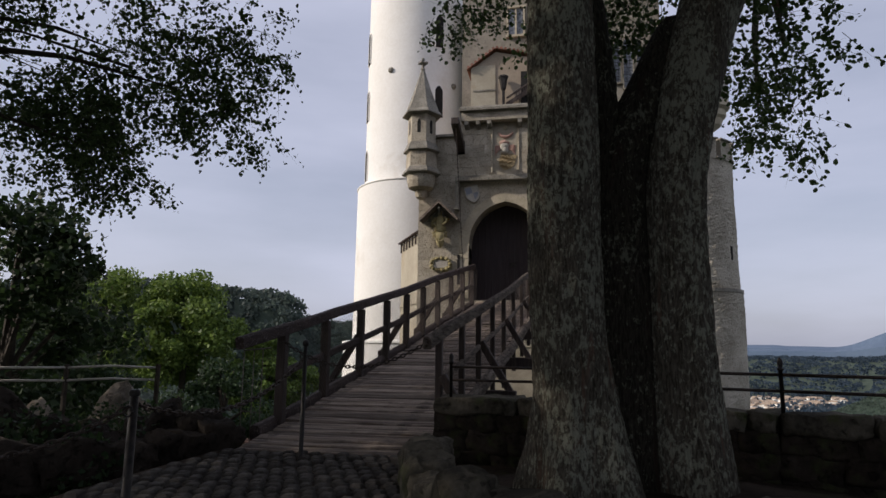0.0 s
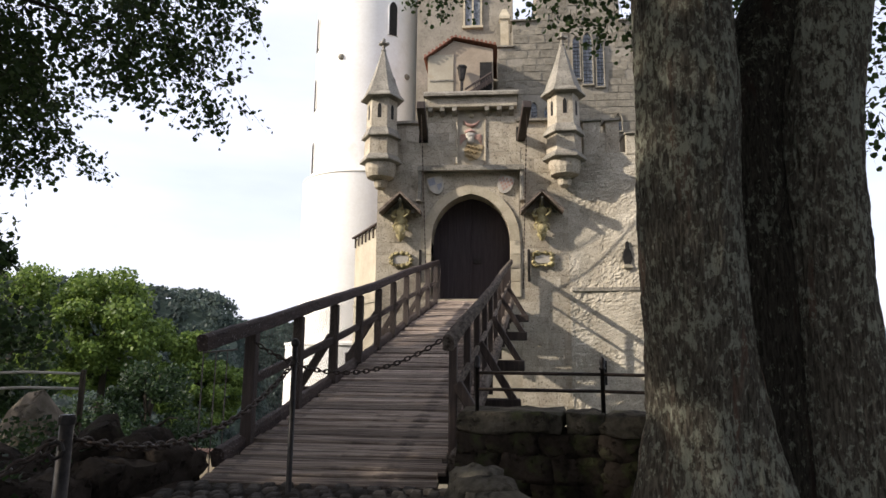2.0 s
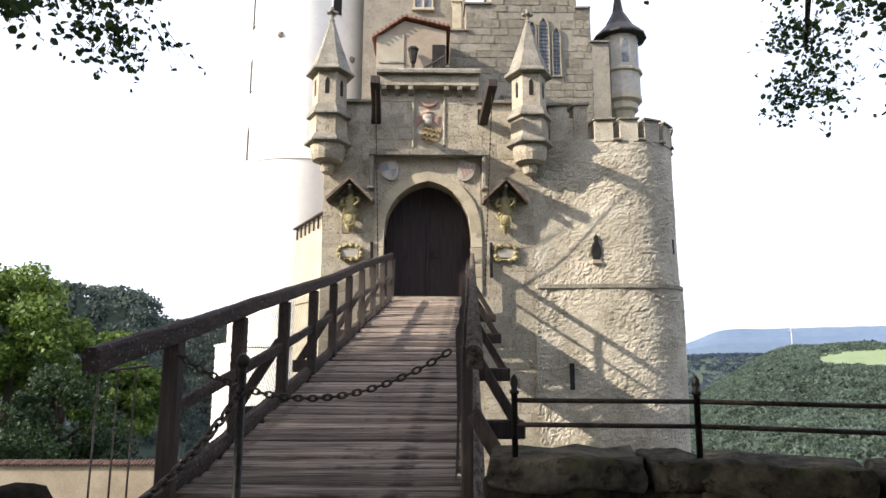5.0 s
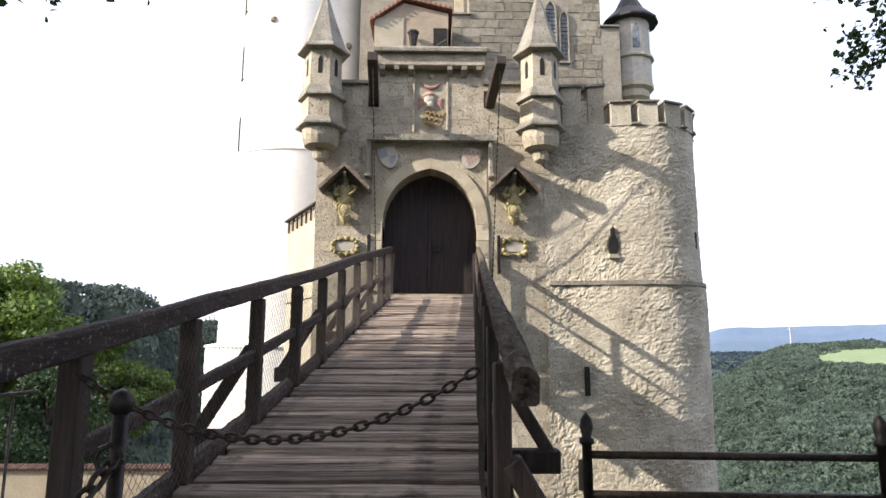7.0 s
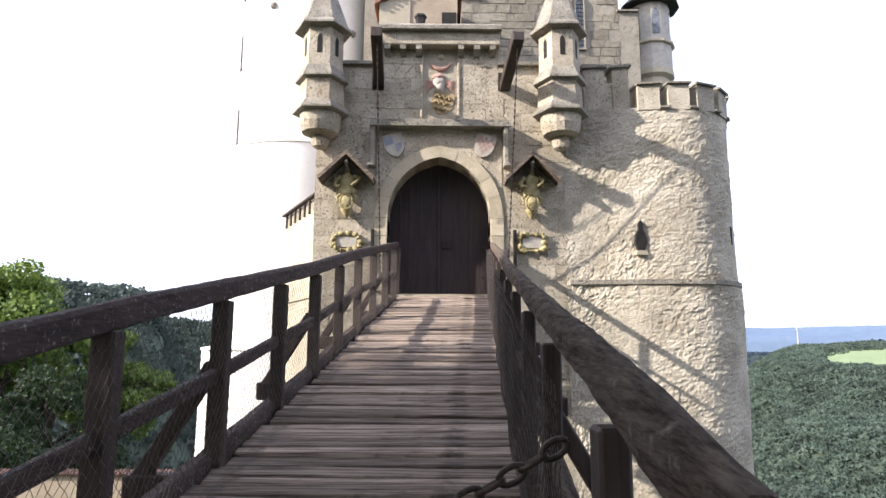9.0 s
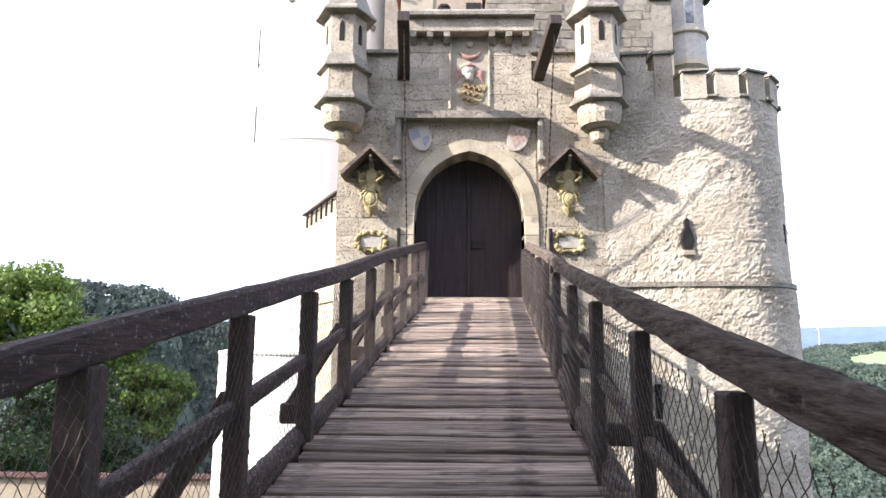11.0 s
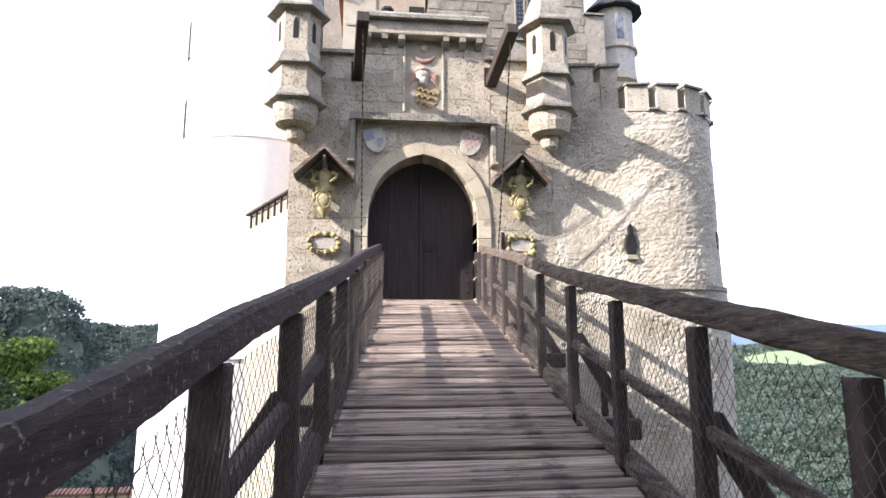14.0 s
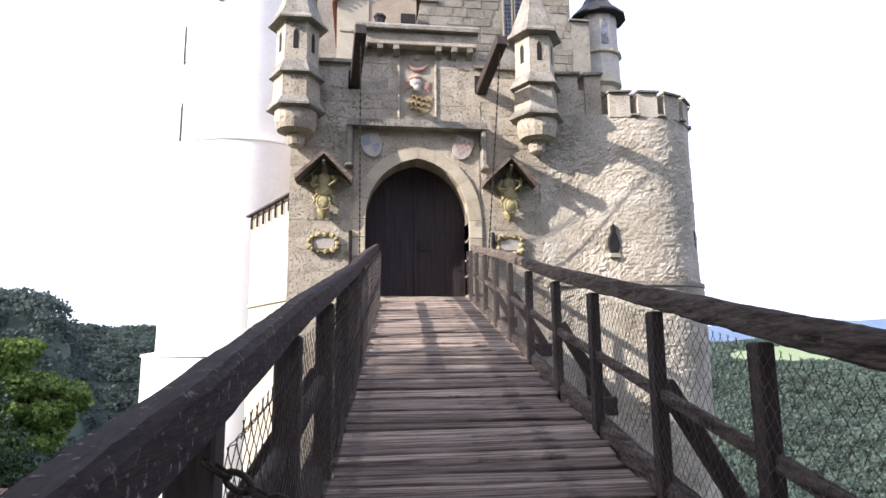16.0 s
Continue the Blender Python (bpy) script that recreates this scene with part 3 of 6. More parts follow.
def shield(s):
    bm = bmesh.new()
    w, h = 0.2, 0.24
    pts = [(-w, h), (w, h), (w, 0.0), (w * 0.88, -0.11), (w * 0.55, -0.2), (0, -h - 0.01), (-w * 0.55, -0.2), (-w * 0.88, -0.11), (-w, 0.0)]
    m = pose(s * 0.92, -0.01, 5.93, 0, s * 18, 0)
    prism(bm, pts, -0.045, 0.02, m)
    ob = part("shield", bm, PALE, gate, "small painted stone shield")
    bm = bmesh.new()
    if s < 0:
        prism(bm, [(-0.18, 0.03), (0.0, 0.03), (0.0, 0.22), (-0.18, 0.22)], -0.05, -0.044, m)
        prism(bm, [(0.01, -0.17), (0.12, -0.09), (0.17, 0.02), (0.01, 0.02)], -0.05, -0.044, m)
    else:
        for i in range(-3, 4):
            for k in range(-3, 4):
                x, z = i * 0.055, k * 0.07 + 0.01
                if abs(x) < 0.175 and -0.17 < z < 0.21 and (i + k) % 2 == 0 and abs(x) < 0.19 + min(z, 0) * 0.8:
                    prism(bm, [(x - 0.035, z), (x, z - 0.05), (x + 0.035, z), (x, z + 0.05)], -0.05, -0.044, m)
    part("painted_field", bm, BLUE if s < 0 else PINK, ob)


shield(-1)
shield(1)


def arms_panel():
    """Tall recessed panel with carved and painted arms."""
    bm = bmesh.new()
    box(bm, (0.01, 0.075, 7.3), (0.72, 0.05, 1.5))
    panel = part("arms_panel", bm, PANEL, gate, "carved and painted coat of arms panel")
    for x in (-0.375, 0.395):
        bm = bmesh.new()
        box(bm, (x, 0.02, 7.3), (0.05, 0.09, 1.5), bevel=0.012)
        part("panel_edge", bm, TUFA, panel)
    bm = bmesh.new()
    m = pose(0.05, 0.03, 6.86, 0, 16, 0)
    w, h = 0.23, 0.25
    prism(bm, [(-w, h), (w, h), (w, -0.04), (w * 0.75, -0.16), (0, -h), (-w * 0.75, -0.16), (-w, -0.04)], -0.03, 0.05, m)
    part("carved_shield", bm, OCHRE, panel)
    bm = bmesh.new()
    for i in range(3):
        tube(bm, [m @ Vector((-0.19 + 0.02 * i + 0.055 * k, -0.04, 0.13 - 0.13 * i + (0.025 if k % 2 else -0.025))) for k in range(7 - i)], 0.03, 6)
    part("shield_ribs", bm, OCHRE, panel)
    bm = bmesh.new()
    blob(bm, (-0.02, 0.02, 7.33), (0.13, 0.08, 0.15), 2, 0.2, 3)
    blob(bm, (0.0, 0.0, 7.2), (0.1, 0.07, 0.12), 2, 0.2, 5)
    part("carved_helm", bm, PALE, panel)
    bm = bmesh.new()
    tube(bm, [(0.02 + 0.22 * math.cos(a), 0.01, 7.83 + 0.22 * math.sin(a)) for a in [math.pi * (1.12 + 0.76 * i / 12) for i in range(13)]], [0.02 + 0.03 * math.sin(math.pi * i / 12) for i in range(13)], 8)
    blob(bm, (-0.03, 0.01, 7.44), (0.15, 0.07, 0.07), 2, 0.3, 1)
    part("carved_crescent", bm, PINK, panel)
    for s in (-1, 1):
        bm = bmesh.new()
        for k in range(4):
            tube(bm, [(s * 0.1, 0.03, 7.25 + 0.03 * k), (s * (0.2 + 0.02 * k), 0.01, 7.22 + 0.04 * k), (s * 0.3, 0.02, 7.06 + 0.07 * k)], [0.025, 0.03, 0.012], 6)
        part("carved_mantling", bm, PINK, panel)
    bm = bmesh.new()
    blob(bm, (0.02, 0.02, 7.9), (0.07, 0.05, 0.07), 2, 0.4, 2)
    part("carved_crest", bm, DRESSED, panel)


arms_panel()


def coping():
    """Corbelled parapet over the gateway and slabs on the wall tops."""
    bm = bmesh.new()
    box(bm, (0.0, 0.09, 8.21), (2.5, 0.6, 0.30), bevel=0.02)
    part("parapet", bm, TUFA, gate)
    bm = bmesh.new()
    prism(bm, [(-0.33, 8.355), (0.6, 8.355), (0.6, 8.49), (0.1, 8.56), (-0.28, 8.49), (-0.33, 8.43)], -1.28, 1.28, pose(0, 0, 0, 0, 0, 90))
    part("parapet_coping", bm, GREYSTONE, gate)
    for i in range(3):
        for s in (-1, 1):
            x = s * (0.44 + 0.33 * i)
            bm = bmesh.new()
            prism(bm, [(-0.2, 8.075), (0.05, 8.075), (0.05, 7.88), (-0.05, 7.88), (-0.2, 7.97)], -0.06, 0.06, pose(x, 0, 0, 0, 0, 90))
            part("corbel", bm, GREYSTONE, gate)
    for x0, x1 in ((-2.1, -1.22), (1.22, 2.2)):
        bm = bmesh.new()
        prism(bm, [(-0.1, 7.68), (0.75, 7.68), (0.75, 7.74), (0.3, 7.84), (-0.1, 7.75)], -x1, -x0, pose(0, 0, 0, 0, 0, 90))
        part("wall_coping", bm, GREYSTONE, gate)


coping()


def turret(cx, cy):
    """Corbelled six-sided turret with a stone spire and finial."""
    top = new("turret")
    top.parent = gate
    tagged(top, "corbelled hexagonal stone turret with spire")
    t = 0.0

    def piece(name, prof, material):
        bm = bmesh.new()
        lathe(bm, prof, 6, (cx, cy, 0), t)
        return part(name, bm, material, top)
    bm = bmesh.new()
    lathe(bm, [(0.09, 5.80), (0.15, 5.84), (0.19, 5.98), (0.17, 6.06)], 10, (cx, cy + 0.05, 0))
    part("pendant", bm, TUFA, top, smooth=False)
    bm = bmesh.new()
    lathe(bm, [(0.24, 6.05), (0.36, 6.1), (0.41, 6.28), (0.42, 6.46)], 16, (cx, cy, 0), t)
    part("bowl", bm, TUFA, top)
    piece("lower_string", [(0.44, 6.46), (0.58, 6.50), (0.58, 6.54), (0.48, 6.68)], GREYSTONE)
    piece("lower_body", [(0.465, 6.66), (0.45, 7.14)], TUFA)
    piece("middle_string", [(0.45, 7.14), (0.55, 7.17), (0.545, 7.21), (0.44, 7.42)], GREYSTONE)
    piece("upper_body", [(0.425, 7.40), (0.415, 8.24)], TUFA)
    piece("cornice", [(0.415, 8.24), (0.6, 8.27), (0.6, 8.31), (0.52, 8.40)], GREYSTONE)
    piece("spire", [(0.51, 8.40), (0.27, 9.05), (0.06, 9.72)], GREYSTONE)
    bm = bmesh.new()
    lathe(bm, [(0.06, 9.7), (0.075, 9.76), (0.045, 9.8), (0.04, 9.9), (0.07, 9.93), (0.03, 10.0)], 8, (cx, cy, 0))
    for a in range(4):
        blob(bm, (cx + 0.09 * math.cos(a * math.pi / 2), cy + 0.09 * math.sin(a * math.pi / 2), 9.96), (0.07, 0.07, 0.06), 1, 0.3, a)
    blob(bm, (cx, cy, 10.06), (0.055, 0.055, 0.08), 1)
    part("finial", bm, GREYSTONE, top)
    for k in (0, 1, 5):
        a = radians(-90 + 60 * k)
        m = Matrix.Translation((cx, cy, 0)) @ Matrix.Rotation(a + math.pi / 2, 4, "Z") @ Matrix.Translation((0, -0.362, 0))
        # slit is a dark plate on the face, painting the shade of a recess
        bm = bmesh.new()
        prism(bm, [(x, z) for x, z in arch(0.05, 7.98, 8.1, 4, 7.68)], -0.008, 0.1, m)
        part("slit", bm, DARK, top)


turret(-2.42, -0.22)
turret(2.47, -0.22)


def niche_roof(x):
    """Little gabled stone roof over a wall figure."""
    bm = bmesh.new()
    for s in (-1, 1):
        prism(bm, [(0, 5.62), (0, 5.7), (s * 0.56, 5.17), (s * 0.54, 5.1)] if s < 0 else [(0, 5.7), (0, 5.62), (0.54, 5.1), (0.56, 5.17)], -0.44, 0.02, pose(x, 0, 0))
    ob = part("niche_roof", bm, OAK_X, gate)
    bm = bmesh.new()
    prism(bm, [(-0.4, 5.16), (0.4, 5.16), (0, 5.57)], -0.05, 0.02, pose(x, 0, 0))
    part("niche_gable", bm, GREYSTONE, ob)
    bm = bmesh.new()
    beam(bm, (x, -0.02, 5.2), (x, -0.4, 5.5), 0.06, 0.06)
    part("niche_bracket", bm, GREYSTONE, ob)


niche_roof(-1.85)
niche_roof(1.86)


def figure(x, s):
    """Carved heraldic half-figure above an oval shield: one plain mesh."""
    bm = bmesh.new()
    blob(bm, (x, -0.17, 5.37), (0.06, 0.065, 0.085), 2, 0.12, s)
    lathe(bm, [(0.055, 5.27), (0.06, 5.31)], 10, (x, -0.15, 0))
    # draped trunk: shoulders, waist and skirt
    rings = []
    for z, w, d in ((4.86, 0.15, 0.11), (4.94, 0.17, 0.12), (5.0, 0.13, 0.1), (5.05, 0.115, 0.09), (5.13, 0.14, 0.1), (5.21, 0.155, 0.09), (5.26, 0.1, 0.07), (5.3, 0.045, 0.045)):
        rings.append([bm.verts.new((x + w * math.cos(a) * (1 + 0.07 * math.sin(9 * a + s) * (z < 5.05)), -0.14 + d * math.sin(a), z)) for a in [2 * math.pi * k / 24 for k in range(24)]])
    for r0, r1 in zip(rings, rings[1:]):
        for k in range(24):
            bm.faces.new((r0[k], r0[(k + 1) % 24], r1[(k + 1) % 24], r1[k]))
    for k in (-1, 1):
        bend = 0.06 if k * s > 0 else -0.03
        tube(bm, [(x + k * 0.13, -0.14, 5.23), (x + k * 0.23, -0.16, 5.13 + bend), (x + k * 0.2, -0.26, 5.04 + bend), (x + k * 0.1, -0.28, 5.02)], [0.05, 0.045, 0.036, 0.028], 8)
        tube(bm, [(x + k * 0.11, -0.17, 4.85), (x + k * 0.2, -0.18, 4.8), (x + k * 0.16, -0.2, 4.73), (x + k * 0.21, -0.17, 4.66)], [0.03, 0.035, 0.028, 0.012], 7, 0.02, s + k)
    tube(bm, [(x + (0.24 if s > 3 else -0.24), -0.2, 5.3), (x + (0.2 if s > 3 else -0.2), -0.26, 4.98)], [0.012, 0.016], 6)
    blob(bm, (x, -0.2, 4.7), (0.125, 0.07, 0.155), 3, 0.04, 4)
    tube(bm, [(x + 0.125 * math.cos(a), -0.23, 4.7 + 0.155 * math.sin(a)) for a in [2 * math.pi * i / 20 for i in range(21)]], 0.018, 6)
    lathe(bm, [(0.015, 4.38), (0.05, 4.42), (0.1, 4.5), (0.13, 4.56), (0.1, 4.6)], 10, (x, -0.12, 0))
    ob = part("statue", bm, GILT, None, smooth=True)
    tagged(ob, "weathered gilt heraldic carving with oval shield under a niche roof", "statue", "wall figures")


figure(-1.85, 2)
figure(1.86, 5)


def cartouche(x, square):
    ob = thing("plaque", "gilt-framed carved stone plaque fixed to the wall", "plaque", "wall plaques", at=(x, 0, 3.92))
    bm = bmesh.new()
    box(bm, (0, -0.02, 0), (0.42, 0.06, 0.24), bevel=0.015)
    part("tablet", bm, PALE, ob)
    n = 13
    bm = bmesh.new()
    for i in range(n):
        a = 2 * math.pi * i / n
        k = 1.0 if not square else 0.92
        px, pz = 0.27 * math.copysign(abs(math.cos(a)) ** (0.5 if square else 0.8), math.cos(a)) * k, 0.17 * math.copysign(abs(math.sin(a)) ** (0.5 if square else 0.8), math.sin(a))
        k2 = 0.75 + 0.5 * abs(math.sin(i * 2.3 + x))
        blob(bm, (px, -0.05, pz), (0.055 * k2, 0.04, 0.05 * k2), 2, 0.9, i * 1.3 + x)
    tube(bm, [(0.25 * math.copysign(abs(math.cos(a)) ** (0.5 if square else 0.8), math.cos(a)), -0.05, 0.16 * math.copysign(abs(math.sin(a)) ** (0.5 if square else 0.8), math.sin(a))) for a in [2 * math.pi * (i + 0.5) / 36 for i in range(37)]], 0.024, 6, 0.02, x)
    part("scroll_frame", bm, GILT, ob, "gilded scrollwork frame", smooth=True)


cartouche(-1.84, False)
cartouche(1.88, True)


def lift_beam(foot, tip):
    """Old drawbridge beam leaning out of its slot, with its chain down to the threshold."""
    bm = bmesh.new()
    beam(bm, foot, tip, 0.21, 0.2, 0.012)
    part("lifting_beam", bm, OAK_Z, gate, "dark timber drawbridge beam")
    bm = bmesh.new()
    x, y, z = tip[0], tip[1] + 0.15, tip[2] - 0.1
    n = int((z - 3.1) / 0.055)
    for i in range(n):
        f = i / n
        c = Vector((x + (foot[0] * 0.86 - x) * f * 0.3, y + (-0.12 - y) * f, z - (z - 3.1) * f))
        box(bm, c, (0.03 if i % 2 else 0.012, 0.012 if i % 2 else 0.03, 0.06))
    part("lifting_chain", bm, RUST, gate)


lift_beam((-1.29, 0.25, 7.27), (-1.16, -1.78, 7.51))
lift_beam((1.34, 0.25, 7.18), (1.45, -1.6, 7.54))
for x in (-1.29, 1.34):
    # shade of the beam slot, painted as a dark plate
    bm = bmesh.new()
    box(bm, (x, 0.01, 7.34), (0.24, 0.05, 0.4))
    part("beam_slot", bm, DARK, gate)

# wall behind the left corner, running back to the round tower
bm = bmesh.new()
prism(bm, [(0.0, -9), (2.55, -9), (2.55, 4.9), (0.0, 4.9)], -0.6, 0.0, pose(-2.44, 0.1, 0, 0, 0, 118))
side = part("side_wall", bm, CREAM, gate, "cream rendered side wall with thin timber rail")
bm = bmesh.new()
box(bm, (1.28, 0.06, 4.93), (2.6, 0.12, 0.045), pose(-2.44, 0.1, 0, 0, 0, 118), 0.008)
part("side_coping", bm, OAK_Y, side)
for i in range(7):
    bm = bmesh.new()
    box(bm, (0.15 + 0.37 * i, 0.05, 4.76), (0.04, 0.05, 0.32), pose(-2.44, 0.1, 0, 0, 0, 118), 0.008)
    part("coping_bracket", bm, OAK_Z, side)
bm = bmesh.new()
box(bm, (1.28, 0.0, 2.86), (2.54, 0.08, 0.06), pose(-2.44, 0.1, 0, 0, 0, 118))
part("side_ledge", bm, CREAM, side)
for x0 in (-1.33, 1.52):
    bm = bmesh.new()
    box(bm, (x0, -0.05, 3.75), (0.07, 0.06, 0.85), bevel=0.01)
    part("iron_bar", bm, IRON, gate)

# ---- round-ended tower on the right ----
bastion = thing("bastion", "rough limestone bastion with rounded end and battlements", "bastion")


def plan(s):
    """Point and outward normal at s metres along the bastion's face."""
    flat = 2.45
    if s < flat:
        f = s / flat
        return Vector((2.55 + s, -0.02 - 0.26 * step(0, 1, f), 0)), Vector((0.06, -1, 0)).normalized()
    a = (s - flat) / 1.32
    if a < math.pi / 2:
        n = Vector((math.sin(a), -math.cos(a), 0))
        return Vector((5.0, 1.04, 0)) + n * 1.32, n
    return Vector((6.32, 1.04 + (s - flat - 1.32 * math.pi / 2), 0)), Vector((1, 0, 0))


def bastion_wall():
    total, z0, z1 = 9.5, -9.0, 6.72
    ns, nz = 240, 400
    vs, fs = [], []
    for j in range(nz + 1):
        z = z0 + (z1 - z0) * j / nz
        for i in range(ns + 1):
            p, n = plan(total * (i / ns) ** 1.15)
            q = Vector((p.x, p.y, z))
            u = total * i / ns
            row = math.floor(z / 0.17 + 0.5 * noise.noise((u * 0.7, z * 0.3, 9)))
            k = 0.35 + 1.1 * max(0.0, 0.5 + noise.noise((u * 0.9, z * 0.8, 3)))
            d = k * (0.014 * noise.noise((u * 4.2 + row * 7.1, row * 1.3, 2)) + 0.014 * noise.noise((u * 7, z * 12, 5)) + 0.015 * noise.noise((u * 17, z * 21, 7))) + 0.04 * noise.noise((u * 0.6, z * 0.6, 8))
            if z < 3.1:
                d += 0.055
            if z < 0:
                d += -z * 0.012
            vs.append(q + n * d)
    w = ns + 1
    for j in range(nz):
        for i in range(ns):
            fs.append((j * w + i, j * w + i + 1, (j + 1) * w + i + 1, (j + 1) * w + i))
    raw("rubble_wall", vs, fs, RUBBLE, bastion)


bastion_wall()


def along(name, s0, s1, z0, z1, front, back, material, cap=0.0):
    """A block of wall that follows the bastion's face."""
    bm = bmesh.new()
    n = max(1, int((s1 - s0) / 0.3))
    rows = []
    for i in range(n + 1):
        p, nn = plan(s0 + (s1 - s0) * i / n)
        a, b = p + nn * front, p - nn * back
        rows.append([bm.verts.new((q.x, q.y, z)) for q, z in ((a, z0), (a, z1), (b, z1 + cap), (b, z0))])
    for r0, r1 in zip(rows, rows[1:]):
        for k in range(4):
            bm.faces.new((r0[k], r1[k], r1[(k + 1) % 4], r0[(k + 1) % 4]))
    bm.faces.new(rows[0])
    bm.faces.new(rows[-1][::-1])
    bmesh.ops.recalc_face_normals(bm, faces=bm.faces)
    return part(name, bm, material, bastion)


along("drip_ledge", 0.05, 9.0, 3.08, 3.17, 0.09, 0.1, GREYSTONE)
along("wall_walk", 0.0, 9.4, 6.5, 6.7, -0.05, 0.9, GREYSTONE)
along("high_parapet", 0.45, 0.88, 6.6, 7.62, 0.0, 0.35, TUFA)
along("high_coping", 0.4, 0.92, 7.62, 7.68, 0.06, 0.4, GREYSTONE, 0.06)
along("high_parapet", 1.03, 1.36, 6.6, 7.60, 0.0, 0.35, TUFA)
along("high_coping", 0.98, 1.4, 7.60, 7.66, 0.06, 0.4, GREYSTONE, 0.06)
along("gap_sill", 0.86, 1.06, 6.6, 7.3, -0.04, 0.3, TUFA)
s = 1.52
while s < 8.6:
    along("merlon", s, s + 0.43, 6.66, 7.2, 0.02, 0.6, RUBBLE)
    along("merlon_cap", s - 0.03, s + 0.46, 7.2, 7.24, 0.08, 0.64, GREYSTONE, 0.05)
    along("gap_slab", s + 0.42, s + 0.62, 6.68, 6.72, 0.07, 0.35, GREYSTONE)
    s += 0.6


def loophole(sx, z, h, keyed):
    p, n = plan(sx)
    m = Matrix.Translation((p.x, p.y, z)) @ Matrix.Rotation(math.atan2(n.x, -n.y), 4, "Z")
    # dark solid in place of a hollow: its colour gives the inner shade
    bm = bmesh.new()
    if keyed:
        prism(bm, [(-0.07, -0.32), (0.07, -0.32), (0.12, -0.14), (0.09, 0.02), (0.045, 0.1), (0.045, 0.24), (0.0, 0.3), (-0.045, 0.24), (-0.045, 0.1), (-0.09, 0.02), (-0.12, -0.14)], -0.05, 0.1, m)
    else:
        box(bm, (0, 0.105 if z > 3 else 0.0, 0), (0.09, 0.2 if z > 3 else 0.24, h), m)
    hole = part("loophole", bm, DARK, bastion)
    bm = bmesh.new()
    if keyed:
        prism(bm, [(-0.12, -0.4), (0.12, -0.4), (0.1, -0.315), (-0.1, -0.315)], -0.07, 0.05, m)
        part("loophole_sill", bm, DRESSED, hole)


loophole(1.45, 4.06, 0.6, True)
loophole(3.58, 4.0, 0.62, False)
loophole(0.8, 1.04, 0.6, False)
loophole(0.6, -0.85, 0.6, False)

# ---- white round tower ----
keep = thing("round_tower", "tall round tower in white lime render", "tower")
TX, TY = -5.34, 11.5


def ring(name, prof, material=LIME, parent=keep, n=160):
    bm = bmesh.new()
    lathe(bm, prof, n, (TX, TY, 0))
    return part(name, bm, material, parent)


ring("plinth", [(3.35, -12), (3.3, 1.75), (3.22, 1.8)])
ring("plinth_edge", [(3.3, 1.74), (3.36, 1.76), (3.34, 1.84), (2.9, 1.92)], LIME)
ring("lower_shaft", [(2.9, 1.7), (2.86, 8.95)])
ring("string_course", [(2.86, 8.93), (2.9, 8.96), (2.9, 9.0), (2.56, 9.1)], LIME)
ring("upper_shaft", [(2.55, 9.0), (2.5, 26.0)])


def tower_window(az, z0, z1, w, pointed=True):
    """A narrow window at a bearing in degrees: a near-black plate for its inner shade."""
    a = radians(az)
    d = Vector((math.sin(a), -math.cos(a), 0))
    m = Matrix.Translation((TX + d.x * 2.54, TY + d.y * 2.54, 0)) @ Matrix.Rotation(a, 4, "Z")
    pts = arch(w, z1 - w * 1.6, z1, 5, z0) if pointed else [(-w, z0), (-w, z1), (w, z1), (w, z0)]
    bm = bmesh.new()
    prism(bm, pts, -0.035, 0.2, m)
    win = part("window", bm, DARK, keep, "dark narrow window")
    big = arch(w + 0.05, z1 - w * 1.6, z1 + 0.08, 5, z0 - 0.04) if pointed else [(-w - 0.1, z0 - 0.06), (-w - 0.1, z1 + 0.1), (w + 0.1, z1 + 0.1), (w + 0.1, z0 - 0.06)]
    bm = bmesh.new()
    for (a0, b0), (a1, b1) in zip(zip(pts, pts[1:]), zip(big, big[1:])):
        prism(bm, [a0, b0, b1, a1], -0.045, 0.1, m)
    part("window_frame", bm, LIME, win)


tower_window(34, 12.0, 13.5, 0.19)
tower_window(34, 15.4, 17.0, 0.19)
tower_window(-60, 12.3, 13.8, 0.17)
tower_window(-60, 15.2, 16.8, 0.17)
tower_window(-59, 9.35, 10.8, 0.17)
for az, z in ((-18, 14.3), (52, 13.65), (40, 10.2)):
    a = radians(az)
    bm = bmesh.new()
    blob(bm, (TX + math.sin(a) * 2.54, TY - math.cos(a) * 2.54, z), (0.13, 0.13, 0.15), 2, 0.2, az)
    part("wall_anchor", bm, GREYSTONE, keep)

# ---- palace behind the gate ----
palace = thing("palace", "tall palace of coarse limestone masonry with stepped gable", "palace")
PY = 7.6
bm = bmesh.new()
box(bm, (3.95, PY + 3, 4.0), (3.3, 5.99, 26))
part("main_wall", bm, PALACE, palace)
for x0, x1, zt in ((0.72, 1.32, 13.72), (1.32, 2.3, 14.83), (5.6, 6.13, 14.7), (6.13, 6.8, 13.3), (-1.2, 0.715, 11.2)):
    bm = bmesh.new()
    box(bm, ((x0 + x1) / 2, PY + 0.4, zt / 2 - 4), (x1 - x0, 0.8, zt + 8))
    part("gable_step", bm, PALACE, palace)
    bm = bmesh.new()
    prism(bm, [(-0.1, zt), (0.88, zt), (0.88, zt + 0.05), (0.4, zt + 0.3), (-0.1, zt + 0.06)], -x1 - (0.1 if x1 < 2 else 0.004), -x0 + 0.07, pose(0, PY, 0, 0, 0, 90))
    part("gable_coping", bm, GREYSTONE, palace)
bm = bmesh.new()
box(bm, (-0.7, 11.0, 6.0), (4.2, 3.6, 24))
